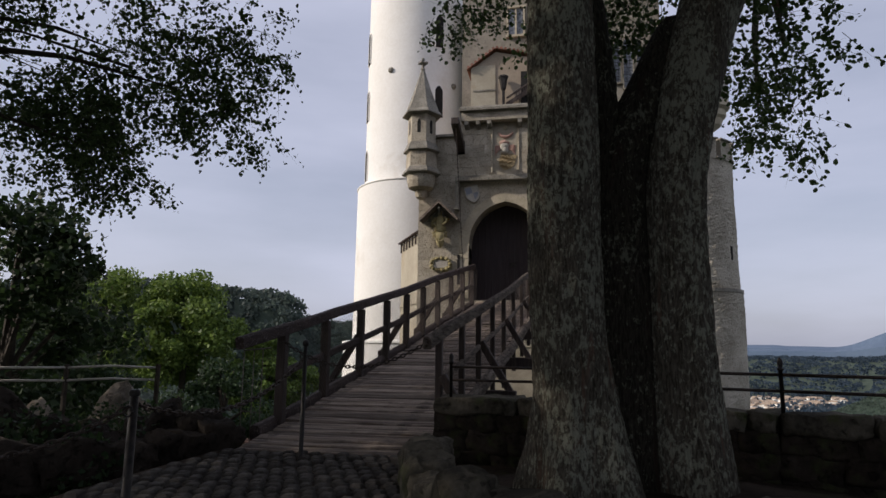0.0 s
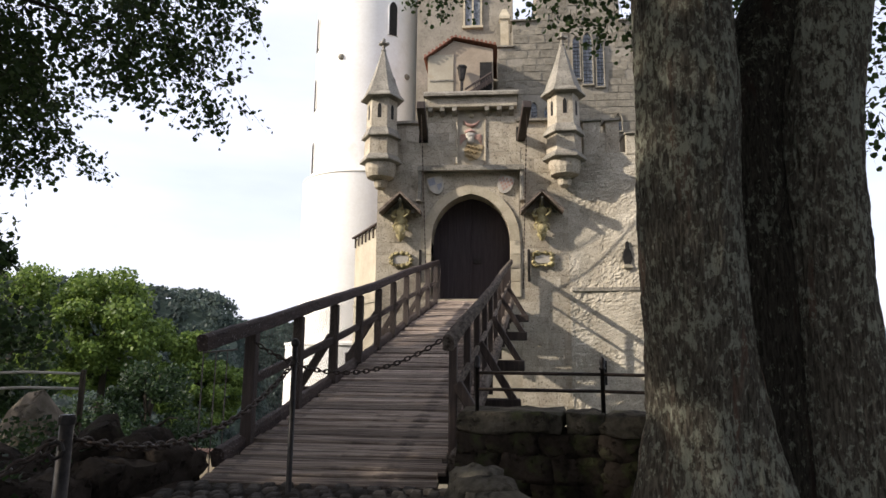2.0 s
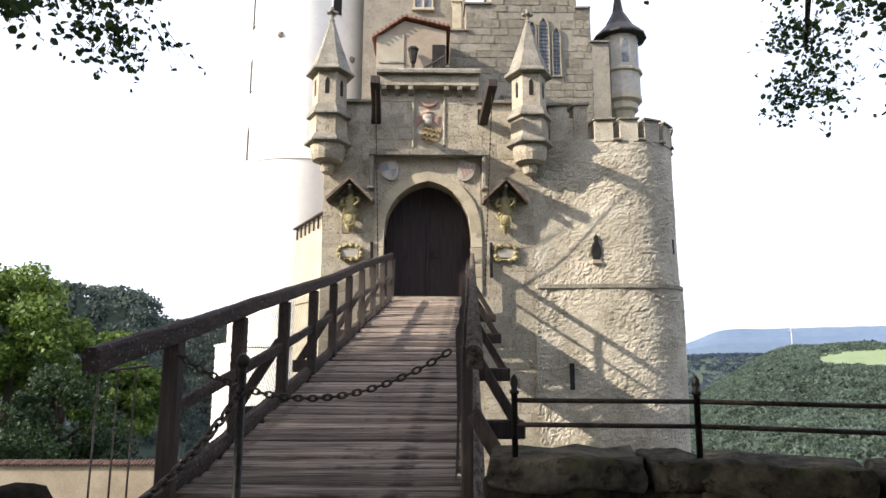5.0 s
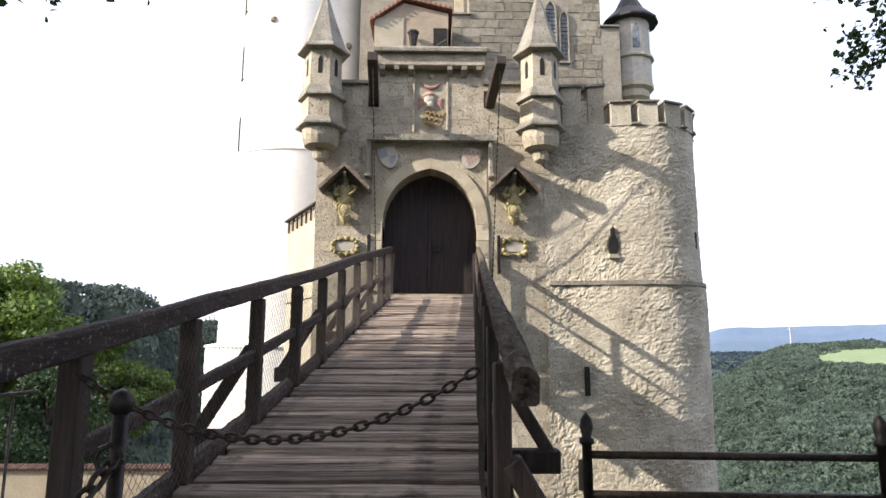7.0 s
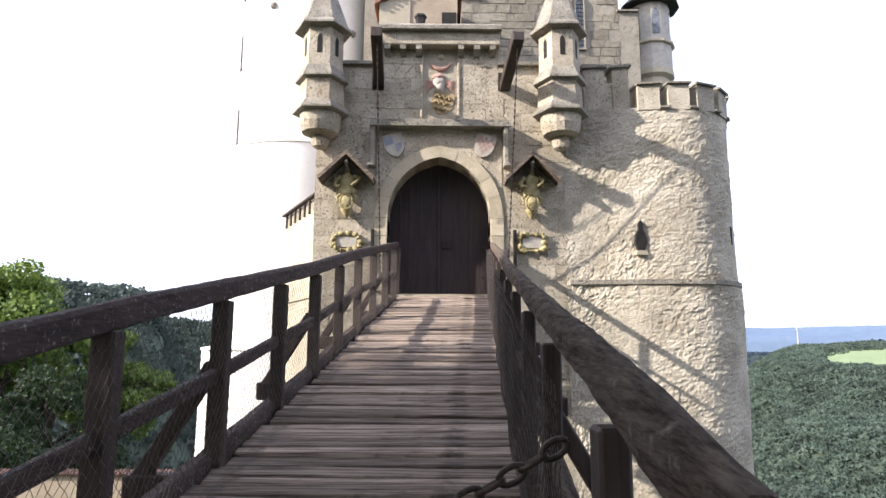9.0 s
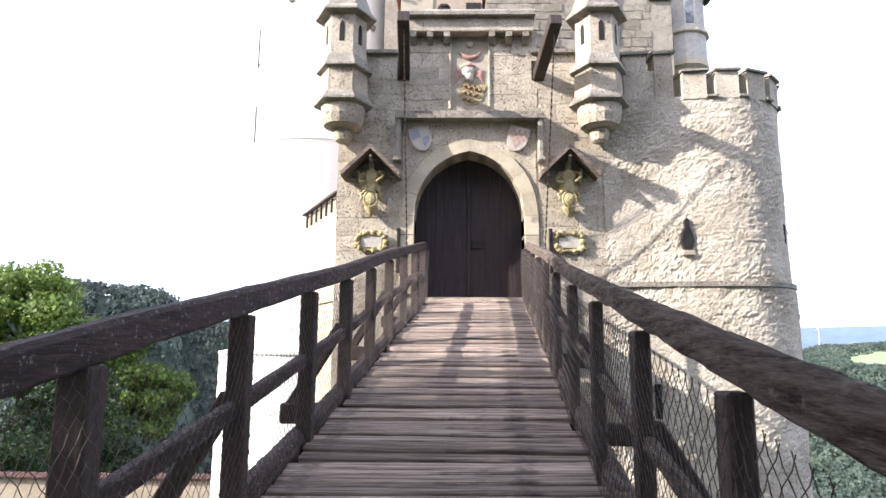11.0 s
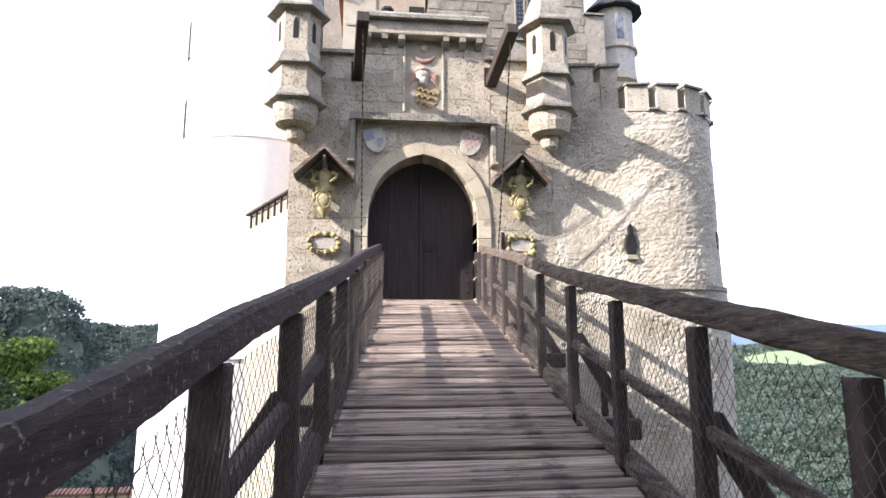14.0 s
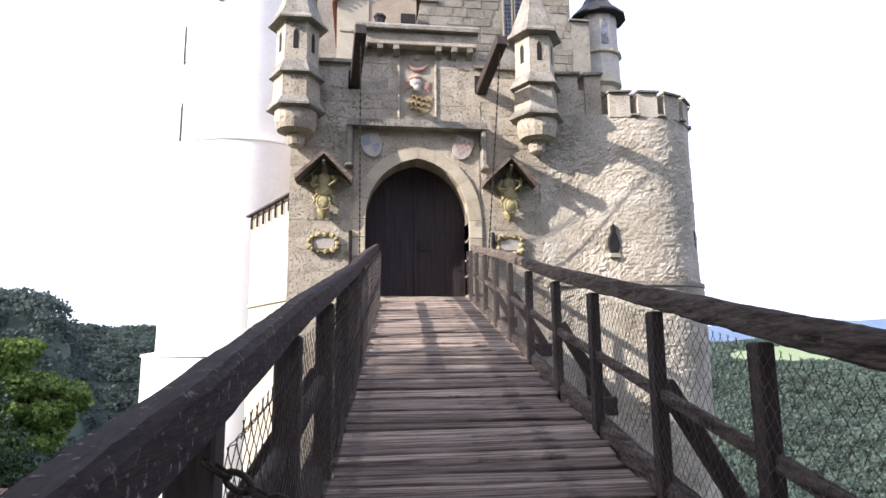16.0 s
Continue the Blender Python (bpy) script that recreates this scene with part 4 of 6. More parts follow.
part("rear_wing", bm, PALACE, palace)
bm = bmesh.new()
box(bm, (-0.35, 9.19, 16.2), (0.62, 0.06, 1.3))
part("wing_window", bm, GLASS, palace)
bm = bmesh.new()
for xx in (-0.72, 0.02, -0.35):
    box(bm, (xx, 9.15, 16.2), (0.07, 0.1, 1.4))
box(bm, (-0.35, 9.13, 15.5), (0.9, 0.16, 0.1))
box(bm, (-0.35, 9.13, 16.9), (0.9, 0.14, 0.1))
part("wing_window_frame", bm, DRESSED, palace)
bm = bmesh.new()
lathe(bm, [(0.24, 13.5), (0.24, 15.45), (0.32, 15.5), (0.32, 15.62), (0.12, 16.0)], 4, (1.02, PY + 1.1, 0), radians(45))
part("pinnacle", bm, DRESSED, palace)


def lancet(x, z0, z1, w):
    """Pointed window with stone surround and leaded glass."""
    m = pose(x, PY, 0)
    pts, big = arch(w, z1 - 2.2 * w, z1, 5, z0), arch(w + 0.035, z1 - 2.2 * w, z1 + 0.06, 5, z0 - 0.03)
    bm = bmesh.new()
    for (a0, b0), (a1, b1) in zip(zip(pts, pts[1:]), zip(big, big[1:])):
        prism(bm, [a0, b0, b1, a1], -0.1, 0.1, m)
    box(bm, (0, -0.05, z0 - 0.05), (2 * w + 0.1, 0.12, 0.06), m)
    win = part("window", bm, PALACE_BLOCK, palace, "pointed leaded window in a stone frame")
    bm = bmesh.new()
    prism(bm, pts, -0.012, 0.1, m)
    part("pane", bm, GLASS, win)
    bm = bmesh.new()
    zz = z0 + 0.12
    while zz < z1 - 0.25:
        box(bm, (0, -0.02, zz), (2 * w, 0.02, 0.012), m)
        zz += 0.15
    for k in (-0.33, 0.33):
        box(bm, (k * w, -0.022, (z0 + z1 - 0.3) / 2), (0.011, 0.02, z1 - z0 - 0.3), m)
    part("glazing_bars", bm, IRON, win)


lancet(3.86, 12.3, 14.1, 0.14)
lancet(4.3, 12.05, 14.25, 0.185)
lancet(4.78, 11.95, 13.85, 0.14)
lancet(2.15, 10.5, 11.35, 0.12)
lancet(2.65, 10.3, 11.1, 0.1)
lancet(5.4, 10.1, 10.8, 0.14)


def masonry_blocks():
    """Squared stones standing proud of the palace wall."""
    rnd = random.Random(5)
    shapes = []
    for k in range(12):
        bm = bmesh.new()
        box(bm, (0, 0, 0), (1, 0.1, 1))
        for v in bm.verts:
            if v.co.y < 0:
                v.co += Vector((rnd.uniform(-1, 1) * 0.03 - 0.03 * v.co.x, rnd.uniform(-1, 1) * 0.012, rnd.uniform(-1, 1) * 0.05 - 0.06 * v.co.z))
        me = bpy.data.meshes.new("palace_stone")
        bm.to_mesh(me)
        bm.free()
        me.materials.append(PALACE_BLOCK)
        shapes.append(me)
    z, n = 9.5, 0
    while z < 18.5 and n < 298:
        h = rnd.uniform(0.27, 0.38)
        x = 0.74 if z + h < 13.7 else 1.34 if z + h < 14.8 else 2.32
        end = 6.12 if z < 14.3 else 5.58
        while x < end - 0.1 and n < 298:
            w = min(rnd.uniform(0.28, 0.72), end - x)
            c = x + w / 2
            glazed = (3.45 < c < 5.15 and 11.7 < z + h / 2 < 14.5) or (1.85 < c < 2.95 and 10.0 < z < 11.5)
            if rnd.random() < 0.93 and not glazed:
                share("stone_block", shapes[rnd.randrange(12)], palace, pose(c, PY + 0.036 + rnd.uniform(-0.012, 0.008), z + h / 2) @ Matrix.Diagonal((w - 0.02, 1, h - 0.02, 1)))
                n += 1
            x += w
        z += h


masonry_blocks()


def oriel():
    """Round corner turret of the palace with a slate cap."""
    c = (7.55, 8.7, 0)
    top = new("corner_turret")
    top.parent = palace
    tagged(top, "pale corner turret with dark conical cap")
    for name, prof, material in (("foot", [(0.15, 10.4), (0.42, 10.6), (0.5, 10.85), (0.62, 10.95), (0.62, 11.2), (0.78, 11.3), (0.78, 11.5)], DRESSED),
                                 ("body", [(0.74, 11.5), (0.74, 12.4)], PALE), ("sill_ring", [(0.74, 12.4), (0.84, 12.44), (0.84, 12.52), (0.74, 12.58)], DRESSED),
                                 ("upper_body", [(0.72, 12.55), (0.72, 14.0)], PALE), ("cap", [(1.06, 13.95), (1.06, 14.02), (0.6, 14.5), (0.22, 15.2), (0.06, 16.2)], IRON)):
        bm = bmesh.new()
        lathe(bm, prof, 12, c, radians(15))
        part(name, bm, material, top)
    for k in range(-2, 3):
        a = radians(-90 + 30 * k)
        m = Matrix.Translation(c) @ Matrix.Rotation(a + math.pi / 2, 4, "Z") @ Matrix.Translation((0, -0.70, 0))
        if k % 2 == 0:
            bm = bmesh.new()
            prism(bm, arch(0.13, 13.5, 13.72, 4, 12.75), -0.01, 0.08, m)
            w = part("turret_window", bm, GLASS, top)


oriel()


def tile_house():
    """Plastered bay with a red pantile roof between tower and palace."""
    h = thing("tiled_bay", "ochre plastered bay with red tiled roof above the gate", "building")
    bm = bmesh.new()
    prism(bm, [(-1.95, 2.0), (0.55, 2.0), (0.55, 13.0), (-0.95, 13.38), (-1.95, 12.7)], 6.25, 9.0)
    wall = part("wall", bm, PLASTER, h)
    # lighter sheet paints the sunlit left face of the bay
    bm = bmesh.new()
    box(bm, (-1.45, 6.235, 11.6), (0.98, 0.04, 2.4))
    part("pale_wall_face", bm, CREAM, h)
    bm = bmesh.new()
    lathe(bm, [(0.05, 11.0), (0.06, 11.6), (0.1, 11.66), (0.17, 12.1), (0.2, 12.12), (0.19, 12.2)], 6, (-0.62, 6.0, 0))
    part("lantern", bm, IRON, h, "dark iron lantern on the terrace")
    # dark sheet on the wall for the shade inside the doorway
    bm = bmesh.new()
    box(bm, (0.28, 6.24, 11.7), (0.46, 0.05, 1.5))
    part("doorway", bm, DARK, h)
    bm = bmesh.new()
    for i in range(7):
        box(bm, (-0.1 + 0.09 * i, 6.05, 11.35 + 0.06 * i), (0.03, 0.03, 0.45))
    beam(bm, (-0.5, 6.05, 11.3), (0.5, 6.05, 11.95), 0.06, 0.07)
    beam(bm, (-0.5, 6.08, 11.05), (0.55, 6.08, 11.7), 0.05, 0.16)
    part("stair_rail", bm, OAK_Z, h)
    bm = bmesh.new()
    box(bm, (-1.4, 6.2, 11.75), (0.9, 0.03, 0.06))
    part("wall_band", bm, GREYSTONE, h)
    for (xa, za), (xb, zb) in (((-2.1, 12.62), (-0.95, 13.45)), ((-0.95, 13.45), (0.7, 13.06))):
        n = int(math.hypot(xb - xa, zb - za) / 0.16)
        bm = bmesh.new()
        prism(bm, [(xa, za), (xb, zb), (xb, zb + 0.04), (xa, za + 0.04)], 6.1, 9.1)
        roof = part("roof", bm, TILE, h)
        for i in range(n):
            f = (i + 0.5) / n
            bm = bmesh.new()
            x, z = xa + (xb - xa) * f, za + (zb - za) * f + 0.045
            tube(bm, [(x, 6.04, z), (x, 7.5, z)], 0.055, 8)
            part("roof_tile", bm, TILE, roof)


tile_house()

# ---- timber bridge ----
bridge = thing("timber_bridge", "sloping weathered timber footbridge with dark railings and wire mesh", "footbridge")
KNOTS = [(-11.75, 0.55), (-10.0, 0.86), (-8.8, 1.08), (-6.5, 1.52), (-4.4, 1.98), (0.45, 2.93)]


def deck(y):
    for (a, za), (b, zb) in zip(KNOTS, KNOTS[1:]):
        if y <= b:
            return za + (zb - za) * (y - a) / (b - a)
    return KNOTS[-1][1]


def axis(y):
    return 0.12 + 0.06 * y


def at(y, s, dz=0.0, dx=0.0):
    """A place on the bridge: s is -1 or 1 for the railing lines, 0 for the middle."""
    drop = 0.0
    if dz > 0.9 and s < 0:
        drop = 0.02 * step(-9.2, -10.6, y)
        dx += 0.055 * step(-9.6, -12.2, y)
    elif dz > 0.9:
        drop = 0.022 * step(-10.9, -11.7, y)
    return Vector((axis(y) + s * 0.91 + dx, y, deck(y) + dz - drop))


def planks():
    rnd = random.Random(11)
    y = -11.72
    while y < 0.3:
        w = rnd.uniform(0.10, 0.18)
        bm = bmesh.new()
        ln = 1.74 + rnd.uniform(-0.03, 0.05)
        box(bm, (0, 0, 0), (ln, w - 0.006, 0.05))
        bmesh.ops.bisect_plane(bm, geom=bm.verts[:] + bm.edges[:] + bm.faces[:], plane_co=(-0.3, 0, 0), plane_no=(1, 0, 0))
        bmesh.ops.bisect_plane(bm, geom=bm.verts[:] + bm.edges[:] + bm.faces[:], plane_co=(0.35, 0, 0), plane_no=(1, 0, 0))
        for v in bm.verts:
            v.co += Vector((0, rnd.uniform(-1, 1) * 0.007, rnd.uniform(-1, 1) * 0.005))
        bmesh.ops.bevel(bm, geom=[e for e in bm.edges if abs((e.verts[0].co - e.verts[1].co).x) > 0.3], offset=0.009, segments=1, affect="EDGES")
        ob = part("deck_plank", bm, OAK_X, bridge)
        sl = math.degrees(math.atan2(deck(y + w) - deck(y), w))
        ob.matrix_basis = pose(axis(y + w / 2) + rnd.uniform(-0.02, 0.02), y + w / 2, deck(y + w / 2) - 0.025 + rnd.uniform(-0.014, 0.006), sl + rnd.uniform(-3.5, 3.5), rnd.uniform(-0.4, 0.4), rnd.uniform(-0.5, 0.5))
        y += w + rnd.choice((0.008, 0.012, 0.02, 0.03, 0.038))


planks()
POSTS_L = [-10.9, -9.8, -8.62, -7.5, -6.45, -5.4, -4.3, -3.1, -1.9, -0.75]
POSTS_R = [-11.1, -10.05, -9.05, -7.97, -6.9, -5.75, -4.6, -3.45, -2.3, -1.2, -0.3]
RAIL = {-1: (-11.85, -0.45), 1: (-11.72, -0.2)}


for s, posts in ((-1, POSTS_L), (1, POSTS_R)):
    y0, y1 = RAIL[s]
    for name, ya, yb, dz, w, h, dx, ease, rough in (("handrail", y0, y1, 1.03, 0.088, 0.122, 0.0, 0.018, 0.004), ("kerb_beam", -11.3, y1, 0.005, 0.12, 0.15, s * 0.05, 0.03, 0.008), ("stringer", -11.7, 0.0, -0.2, 0.2, 0.28, -s * 0.25, 0.02, 0.004)):
        bm = bmesh.new()
        n = 260
        if name == "handrail" and s > 0:
            w, h, dx, rough = 0.086, 0.118, 0.042, 0.006
        sweep(bm, [at(ya + (yb - ya) * i / n, s, dz, dx) for i in range(n + 1)], w, h, ease, rough, 0.012, 0.036 if name == "handrail" and s > 0 else 0.0)
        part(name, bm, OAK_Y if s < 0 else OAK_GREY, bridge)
    for ya, yb in zip(posts, posts[1:]):
        bm = bmesh.new()
        sweep(bm, [at(ya + (yb - ya) * i / 12, s, 0.52, s * 0.015) for i in range(13)], 0.06 if s < 0 else 0.05, 0.085 if s < 0 else 0.065, 0.012, 0.004)
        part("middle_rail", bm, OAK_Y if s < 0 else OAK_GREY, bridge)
    for k, y in enumerate(posts):
        p = at(y, s)
        bm = bmesh.new()
        low = -0.55 if k > 0 else -0.3
        box(bm, (p.x, p.y, p.z + (0.96 + low) / 2), (0.1, 0.105, 0.96 - low) if s < 0 else (0.068, 0.09, 0.96 - low), bevel=0.008)
        part("post", bm, OAK_Z, bridge)
    outs = posts[2:-1:2] if s < 0 else posts[0:-1:2]
    for y in outs:
        p = at(y, s)
        bm = bmesh.new()
        beam(bm, (p.x - s * 0.9, y, p.z - 0.13), (p.x + s * 0.5, y, p.z - 0.13), 0.14, 0.16, 0.012)
        part("outrigger", bm, OAK_Z, bridge)
        bm = bmesh.new()
        beam(bm, (p.x + s * 0.44, y, p.z - 0.1), (p.x + s * 0.03, y, p.z + 0.58), 0.09, 0.1, 0.01, (0, 1, 0))
        part("brace", bm, OAK_Z, bridge)


def wire_mesh(s):
    """Woven wire netting on the inner face of the railing."""
    y0, y1 = RAIL[s][0] + 0.9, RAIL[s][1]
    vs, fs = [], []
    lo, hi, pitch = 0.06, 0.97, 0.06
    rnd = random.Random(3 + s)

    def wire(a, b):
        a, b = Vector(a), Vector(b)
        d = (b - a).normalized()
        u = d.cross(Vector((1, 0, 0))).normalized() * 0.0014
        v = Vector((0.0014, 0, 0))
        i = len(vs)
        for p in (a, b):
            vs.extend([tuple(p + u), tuple(p - u * 0.5 + v), tuple(p - u * 0.5 - v)])
        fs.extend([(i, i + 1, i + 4, i + 3), (i + 1, i + 2, i + 5, i + 4), (i + 2, i, i + 3, i + 5)])
    rise = hi - lo
    run = rise * 0.82
    y = y0 - run
    while y < y1:
        for k in (0, 1):
            prev = None
            nseg = 24
            for j in range(nseg + 1):
                f = j / nseg
                yy = y + run * (f if k else 1 - f)
                if yy < y0 or yy > y1:
                    prev = None
                    continue
                bulge = 0.008 * math.sin(yy * 5.0 + 4 * f)
                p = at(yy, s, lo + rise * f, -s * (0.072 + bulge))
                p.y += 0.012 * noise.noise((yy * 3, f * 4, s)) + (0.005 if j % 2 else -0.005) * (1 if k else -1)
                if prev is not None:
                    wire(prev, p)
                prev = p
        y += pitch
    ob = raw("wire_netting", vs, fs, WIRE, bridge)
    tagged(ob, "rusty diamond wire netting")


wire_mesh(-1)
wire_mesh(1)

# ---- approach: paving, low wall, planter, chains ----
bm = bmesh.new()
prism(bm, [(-46, -6), (-11.7, -6), (-11.7, 0.5), (-46, 0.3)], -9.0, 1.75, pose(0, 0, 0, 0, 0, 90))
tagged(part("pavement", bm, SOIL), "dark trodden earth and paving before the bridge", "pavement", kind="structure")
bm = bmesh.new()
box(bm, (-0.5, -13.2, 0.25), (2.3, 3.0, 0.56))
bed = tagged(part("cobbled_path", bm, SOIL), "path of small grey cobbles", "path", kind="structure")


def cobbles():
    rnd = random.Random(21)
    shapes = []
    for k in range(8):
        bm = bmesh.new()
        box(bm, (0, 0, 0), (rnd.uniform(0.09, 0.115), rnd.uniform(0.1, 0.125), 0.08))
        for v in bm.verts:
            if v.co.z > 0:
                v.co.x *= 0.8
                v.co.y *= 0.8
        bmesh.ops.bevel(bm, geom=[e for e in bm.edges if e.verts[0].co.z > 0 and e.verts[1].co.z > 0], offset=0.012, segments=1, affect="EDGES")
        me = bpy.data.meshes.new("cobble")
        bm.to_mesh(me)
        bm.free()
        me.materials.append(COBBLE)
        shapes.append(me)
    row = 0
    y = -13.75
    while y < -11.8:
        x = -1.5 + 0.06 * (row % 2)
        while x < 0.58:
            share("cobble", shapes[rnd.randrange(8)], bed, pose(x + rnd.uniform(-0.012, 0.012), y + rnd.uniform(-0.01, 0.01), 0.525 + rnd.uniform(-0.012, 0.008), rnd.uniform(-4, 4), rnd.uniform(-4, 4), rnd.uniform(-7, 7)))
            x += 0.125
        y += 0.135
        row += 1


def rough_stone(w, d, h, rnd, lumpy=0.045, ease=0.06, cuts=3):
    bm = bmesh.new()
    box(bm, (0, 0, 0), (w, d, h))
    bmesh.ops.subdivide_edges(bm, edges=bm.edges[:], cuts=cuts, use_grid_fill=True)
    k = rnd.uniform(0, 90)
    for v in bm.verts:
        f = max(abs(v.co.x) / w, abs(v.co.y) / d, abs(v.co.z) / h)
        v.co *= 1 - ease * (Vector((v.co.x / w, v.co.y / d, v.co.z / h)).length / 0.866) ** 3
        v.co += noise.noise_vector(v.co * 6 + Vector((k, 0, 0))) * lumpy + noise.noise_vector(v.co * 17 + Vector((0, k, 0))) * lumpy * 0.45
    return bm


def stone_wall():
    """Low mossy wall beside the bridge head."""
    line = [Vector((0.46, -11.45, 0)), Vector((1.5, -11.6, 0)), Vector((3.2, -12.25, 0)), Vector((5.6, -13.1, 0)), Vector((8.6, -14.4, 0))]
    rnd = random.Random(8)
    w = thing("low_stone_wall", "low mossy rubble wall beside the bridge", "wall")
    for a, b in zip(line, line[1:]):
        d = (b - a).normalized()
        ang = math.degrees(math.atan2(d.y, d.x))
        bm = bmesh.new()
        box(bm, ((b - a).length / 2, 0.05, 0), ((b - a).length, 0.3, 1.0), pose(a.x, a.y, 0.44, 0, 0, ang))
        part("core", bm, SOIL, w)
        for z, h in ((0.45, 0.16), (0.61, 0.18), (0.79, 0.15), (0.94, 0.13)):
            s, end = 0.0, (b - a).length
            while s < end - 0.05:
                ln = min(rnd.uniform(0.2, 0.5) if z < 0.9 else rnd.uniform(0.5, 0.9), end - s)
                if end - s - ln < 0.15:
                    ln = end - s
                c = a + d * (s + ln / 2)
                # courses take the shade-darkened stone, the coping the paler one
                ob = part("wall_stone" if z < 0.9 else "coping_stone", rough_stone(ln + 0.015, 0.44 if z < 0.9 else 0.5, h + 0.015, rnd, 0.03, 0.05 if z < 0.9 else 0.1, 4), DIMSTONE if z < 0.9 else MOSSY, w, smooth=True)
                ob.matrix_basis = pose(c.x, c.y, z + h / 2, rnd.uniform(-2, 2), rnd.uniform(-2, 2), ang + rnd.uniform(-2, 2))
                s += ln
    return line


stone_wall()


def railing():
    """Wrought-iron railing on the low wall."""
    r = thing("iron_railing", "black iron railing with two bars on the low wall", "railing")
    ps = [(0.58, -11.6), (1.49, -11.66), (2.36, -11.95), (3.22, -12.27), (4.2, -12.65), (5.3, -13.1), (6.6, -13.6)]
    for x, y in ps:
        bm = bmesh.new()
        lathe(bm, [(0.016, 1.0), (0.016, 1.375), (0.024, 1.38), (0.024, 1.395), (0.015, 1.40), (0.022, 1.43), (0.018, 1.455), (0.004, 1.475)], 10, (x, y, 0))
        part("post", bm, IRON, r, smooth=True)
    for (xa, ya), (xb, yb) in zip(ps, ps[1:]):
        for z in (1.345, 1.225):
            bm = bmesh.new()
            tube(bm, [(xa, ya, z), (xb, yb, z)], 0.0125, 8)
            part("bar", bm, RUST, r, smooth=True)


railing()


def planter():
    rnd = random.Random(4)
    p = thing("tree_planter", "rough stone kerb round the bed of the old tree", "planter")
    line = [Vector(q) for q in ((0.56, -12.12, 0), (0.62, -12.9, 0), (0.82, -13.6, 0), (1.2, -14.12, 0), (1.95, -14.38, 0), (3.2, -14.34, 0), (4.4, -13.9, 0))]
    for a, b in zip(line, line[1:]):
        d, s, end = (b - a).normalized(), 0.0, (b - a).length
        while s < end - 0.05:
            ln = min(rnd.uniform(0.28, 0.5), end - s)
            c = a + d * (s + ln / 2)
            h = rnd.uniform(0.34, 0.46)
            ob = part("kerb_stone", rough_stone(ln + 0.08, rnd.uniform(0.28, 0.36), h + 0.04, rnd, 0.05, 0.2, 5), MOSSY, p, smooth=True)
            ob.matrix_basis = pose(c.x, c.y, 0.42 + h / 2 - 0.02, rnd.uniform(-5, 5), rnd.uniform(-5, 5), math.degrees(math.atan2(d.y, d.x)) + rnd.uniform(-8, 8))
            s += ln
    bm = bmesh.new()
    blob(bm, (2.3, -13.1, 0.42), (1.75, 1.15, 0.25), 4, 0.12, 2)
    part("soil", bm, SOIL, p, "dark leaf-strewn soil", smooth=True)


planter()


def path_bank():
    """Rough stones edging the left of the path."""
    rnd = random.Random(14)
    p = thing("stone_edging", "rough dark stones edging the path above the ravine", "edging")
    line = [Vector(q) for q in ((-1.72, -11.45, 0), (-2.0, -12.3, 0), (-2.6, -13.3, 0), (-3.4, -14.2, 0))]
    for a, b in zip(line, line[1:]):
        d, s, end = (b - a).normalized(), 0.0, (b - a).length
        while s < end - 0.05:
            ln = min(rnd.uniform(0.25, 0.5), end - s)
            c = a + d * (s + ln / 2)
            h = rnd.uniform(0.28, 0.44)
            ob = part("edge_stone", rough_stone(ln + 0.06, rnd.uniform(0.3, 0.42), h, rnd, 0.075, 0.16, 5), DIMSTONE, p, smooth=True)
            ob.matrix_basis = pose(c.x, c.y, 0.38 + h / 2, rnd.uniform(-6, 6), rnd.uniform(-6, 6), math.degrees(math.atan2(d.y, d.x)) + rnd.uniform(-10, 10))
            s += ln


path_bank()


def boulder(x, y, w, h, seed):
    bm = bmesh.new()
    blob(bm, (x, y, 0.32), (w, 0.4, h * 0.86), 4, 0.9, seed)
    tagged(part("boulder", bm, DIMSTONE, smooth=True), "dark boulder on the bank beside the bridge", "rock", "bank boulders")


for k, (x, y, w, h) in enumerate(((-2.12, -11.35, 0.42, 0.5), (-2.7, -11.45, 0.6, 0.54), (-3.4, -11.6, 0.62, 0.56), (-4.1, -11.9, 0.66, 0.6))):
    boulder(x, y, w, h, 3.7 * k + 1)


bm = bmesh.new()
tube(bm, [(0.031 * math.cos(k * math.pi / 6), 0.016 * math.sin(k * math.pi / 6), 0) for k in range(13)], 0.0068, 6)
LINK = bpy.data.meshes.new("link")
bm.to_mesh(LINK)
bm.free()
LINK.materials.append(RUST)
LINK.polygons.foreach_set("use_smooth", [True] * len(LINK.polygons))


def chain(label, a, b, sag):
    """A hanging chain of welded links."""
    a, b = Vector(a), Vector(b)
    ln = (b - a).length + 2.6 * sag * sag / (b - a).length
    n = max(6, int(ln / 0.047))
    side = (b - a).cross(Vector((0, 0, 1))).normalized()
    ob = thing("chain", label, "chain", "barrier chains")
    for i in range(n):
        f, g = i / n, (i + 1) / n
        p = a.lerp(b, f) - Vector((0, 0, 4 * sag * f * (1 - f)))
        q = a.lerp(b, g) - Vector((0, 0, 4 * sag * g * (1 - g)))
        d = (q - p).normalized()
        up = side.cross(d) if i % 2 else side
        m = Matrix((d, up, d.cross(up))).transposed().to_4x4()
        m.translation = (p + q) / 2
        share("link", LINK, ob, m)


chain("dark iron chain hung across the bridge entrance", (-1.41, -10.95, 1.57), (0.265, -11.12, 1.595), 0.27)
chain("dark iron chain hanging between two bollards", (-0.65, -12.13, 1.42), (-0.84, -14.14, 1.17), 0.22)
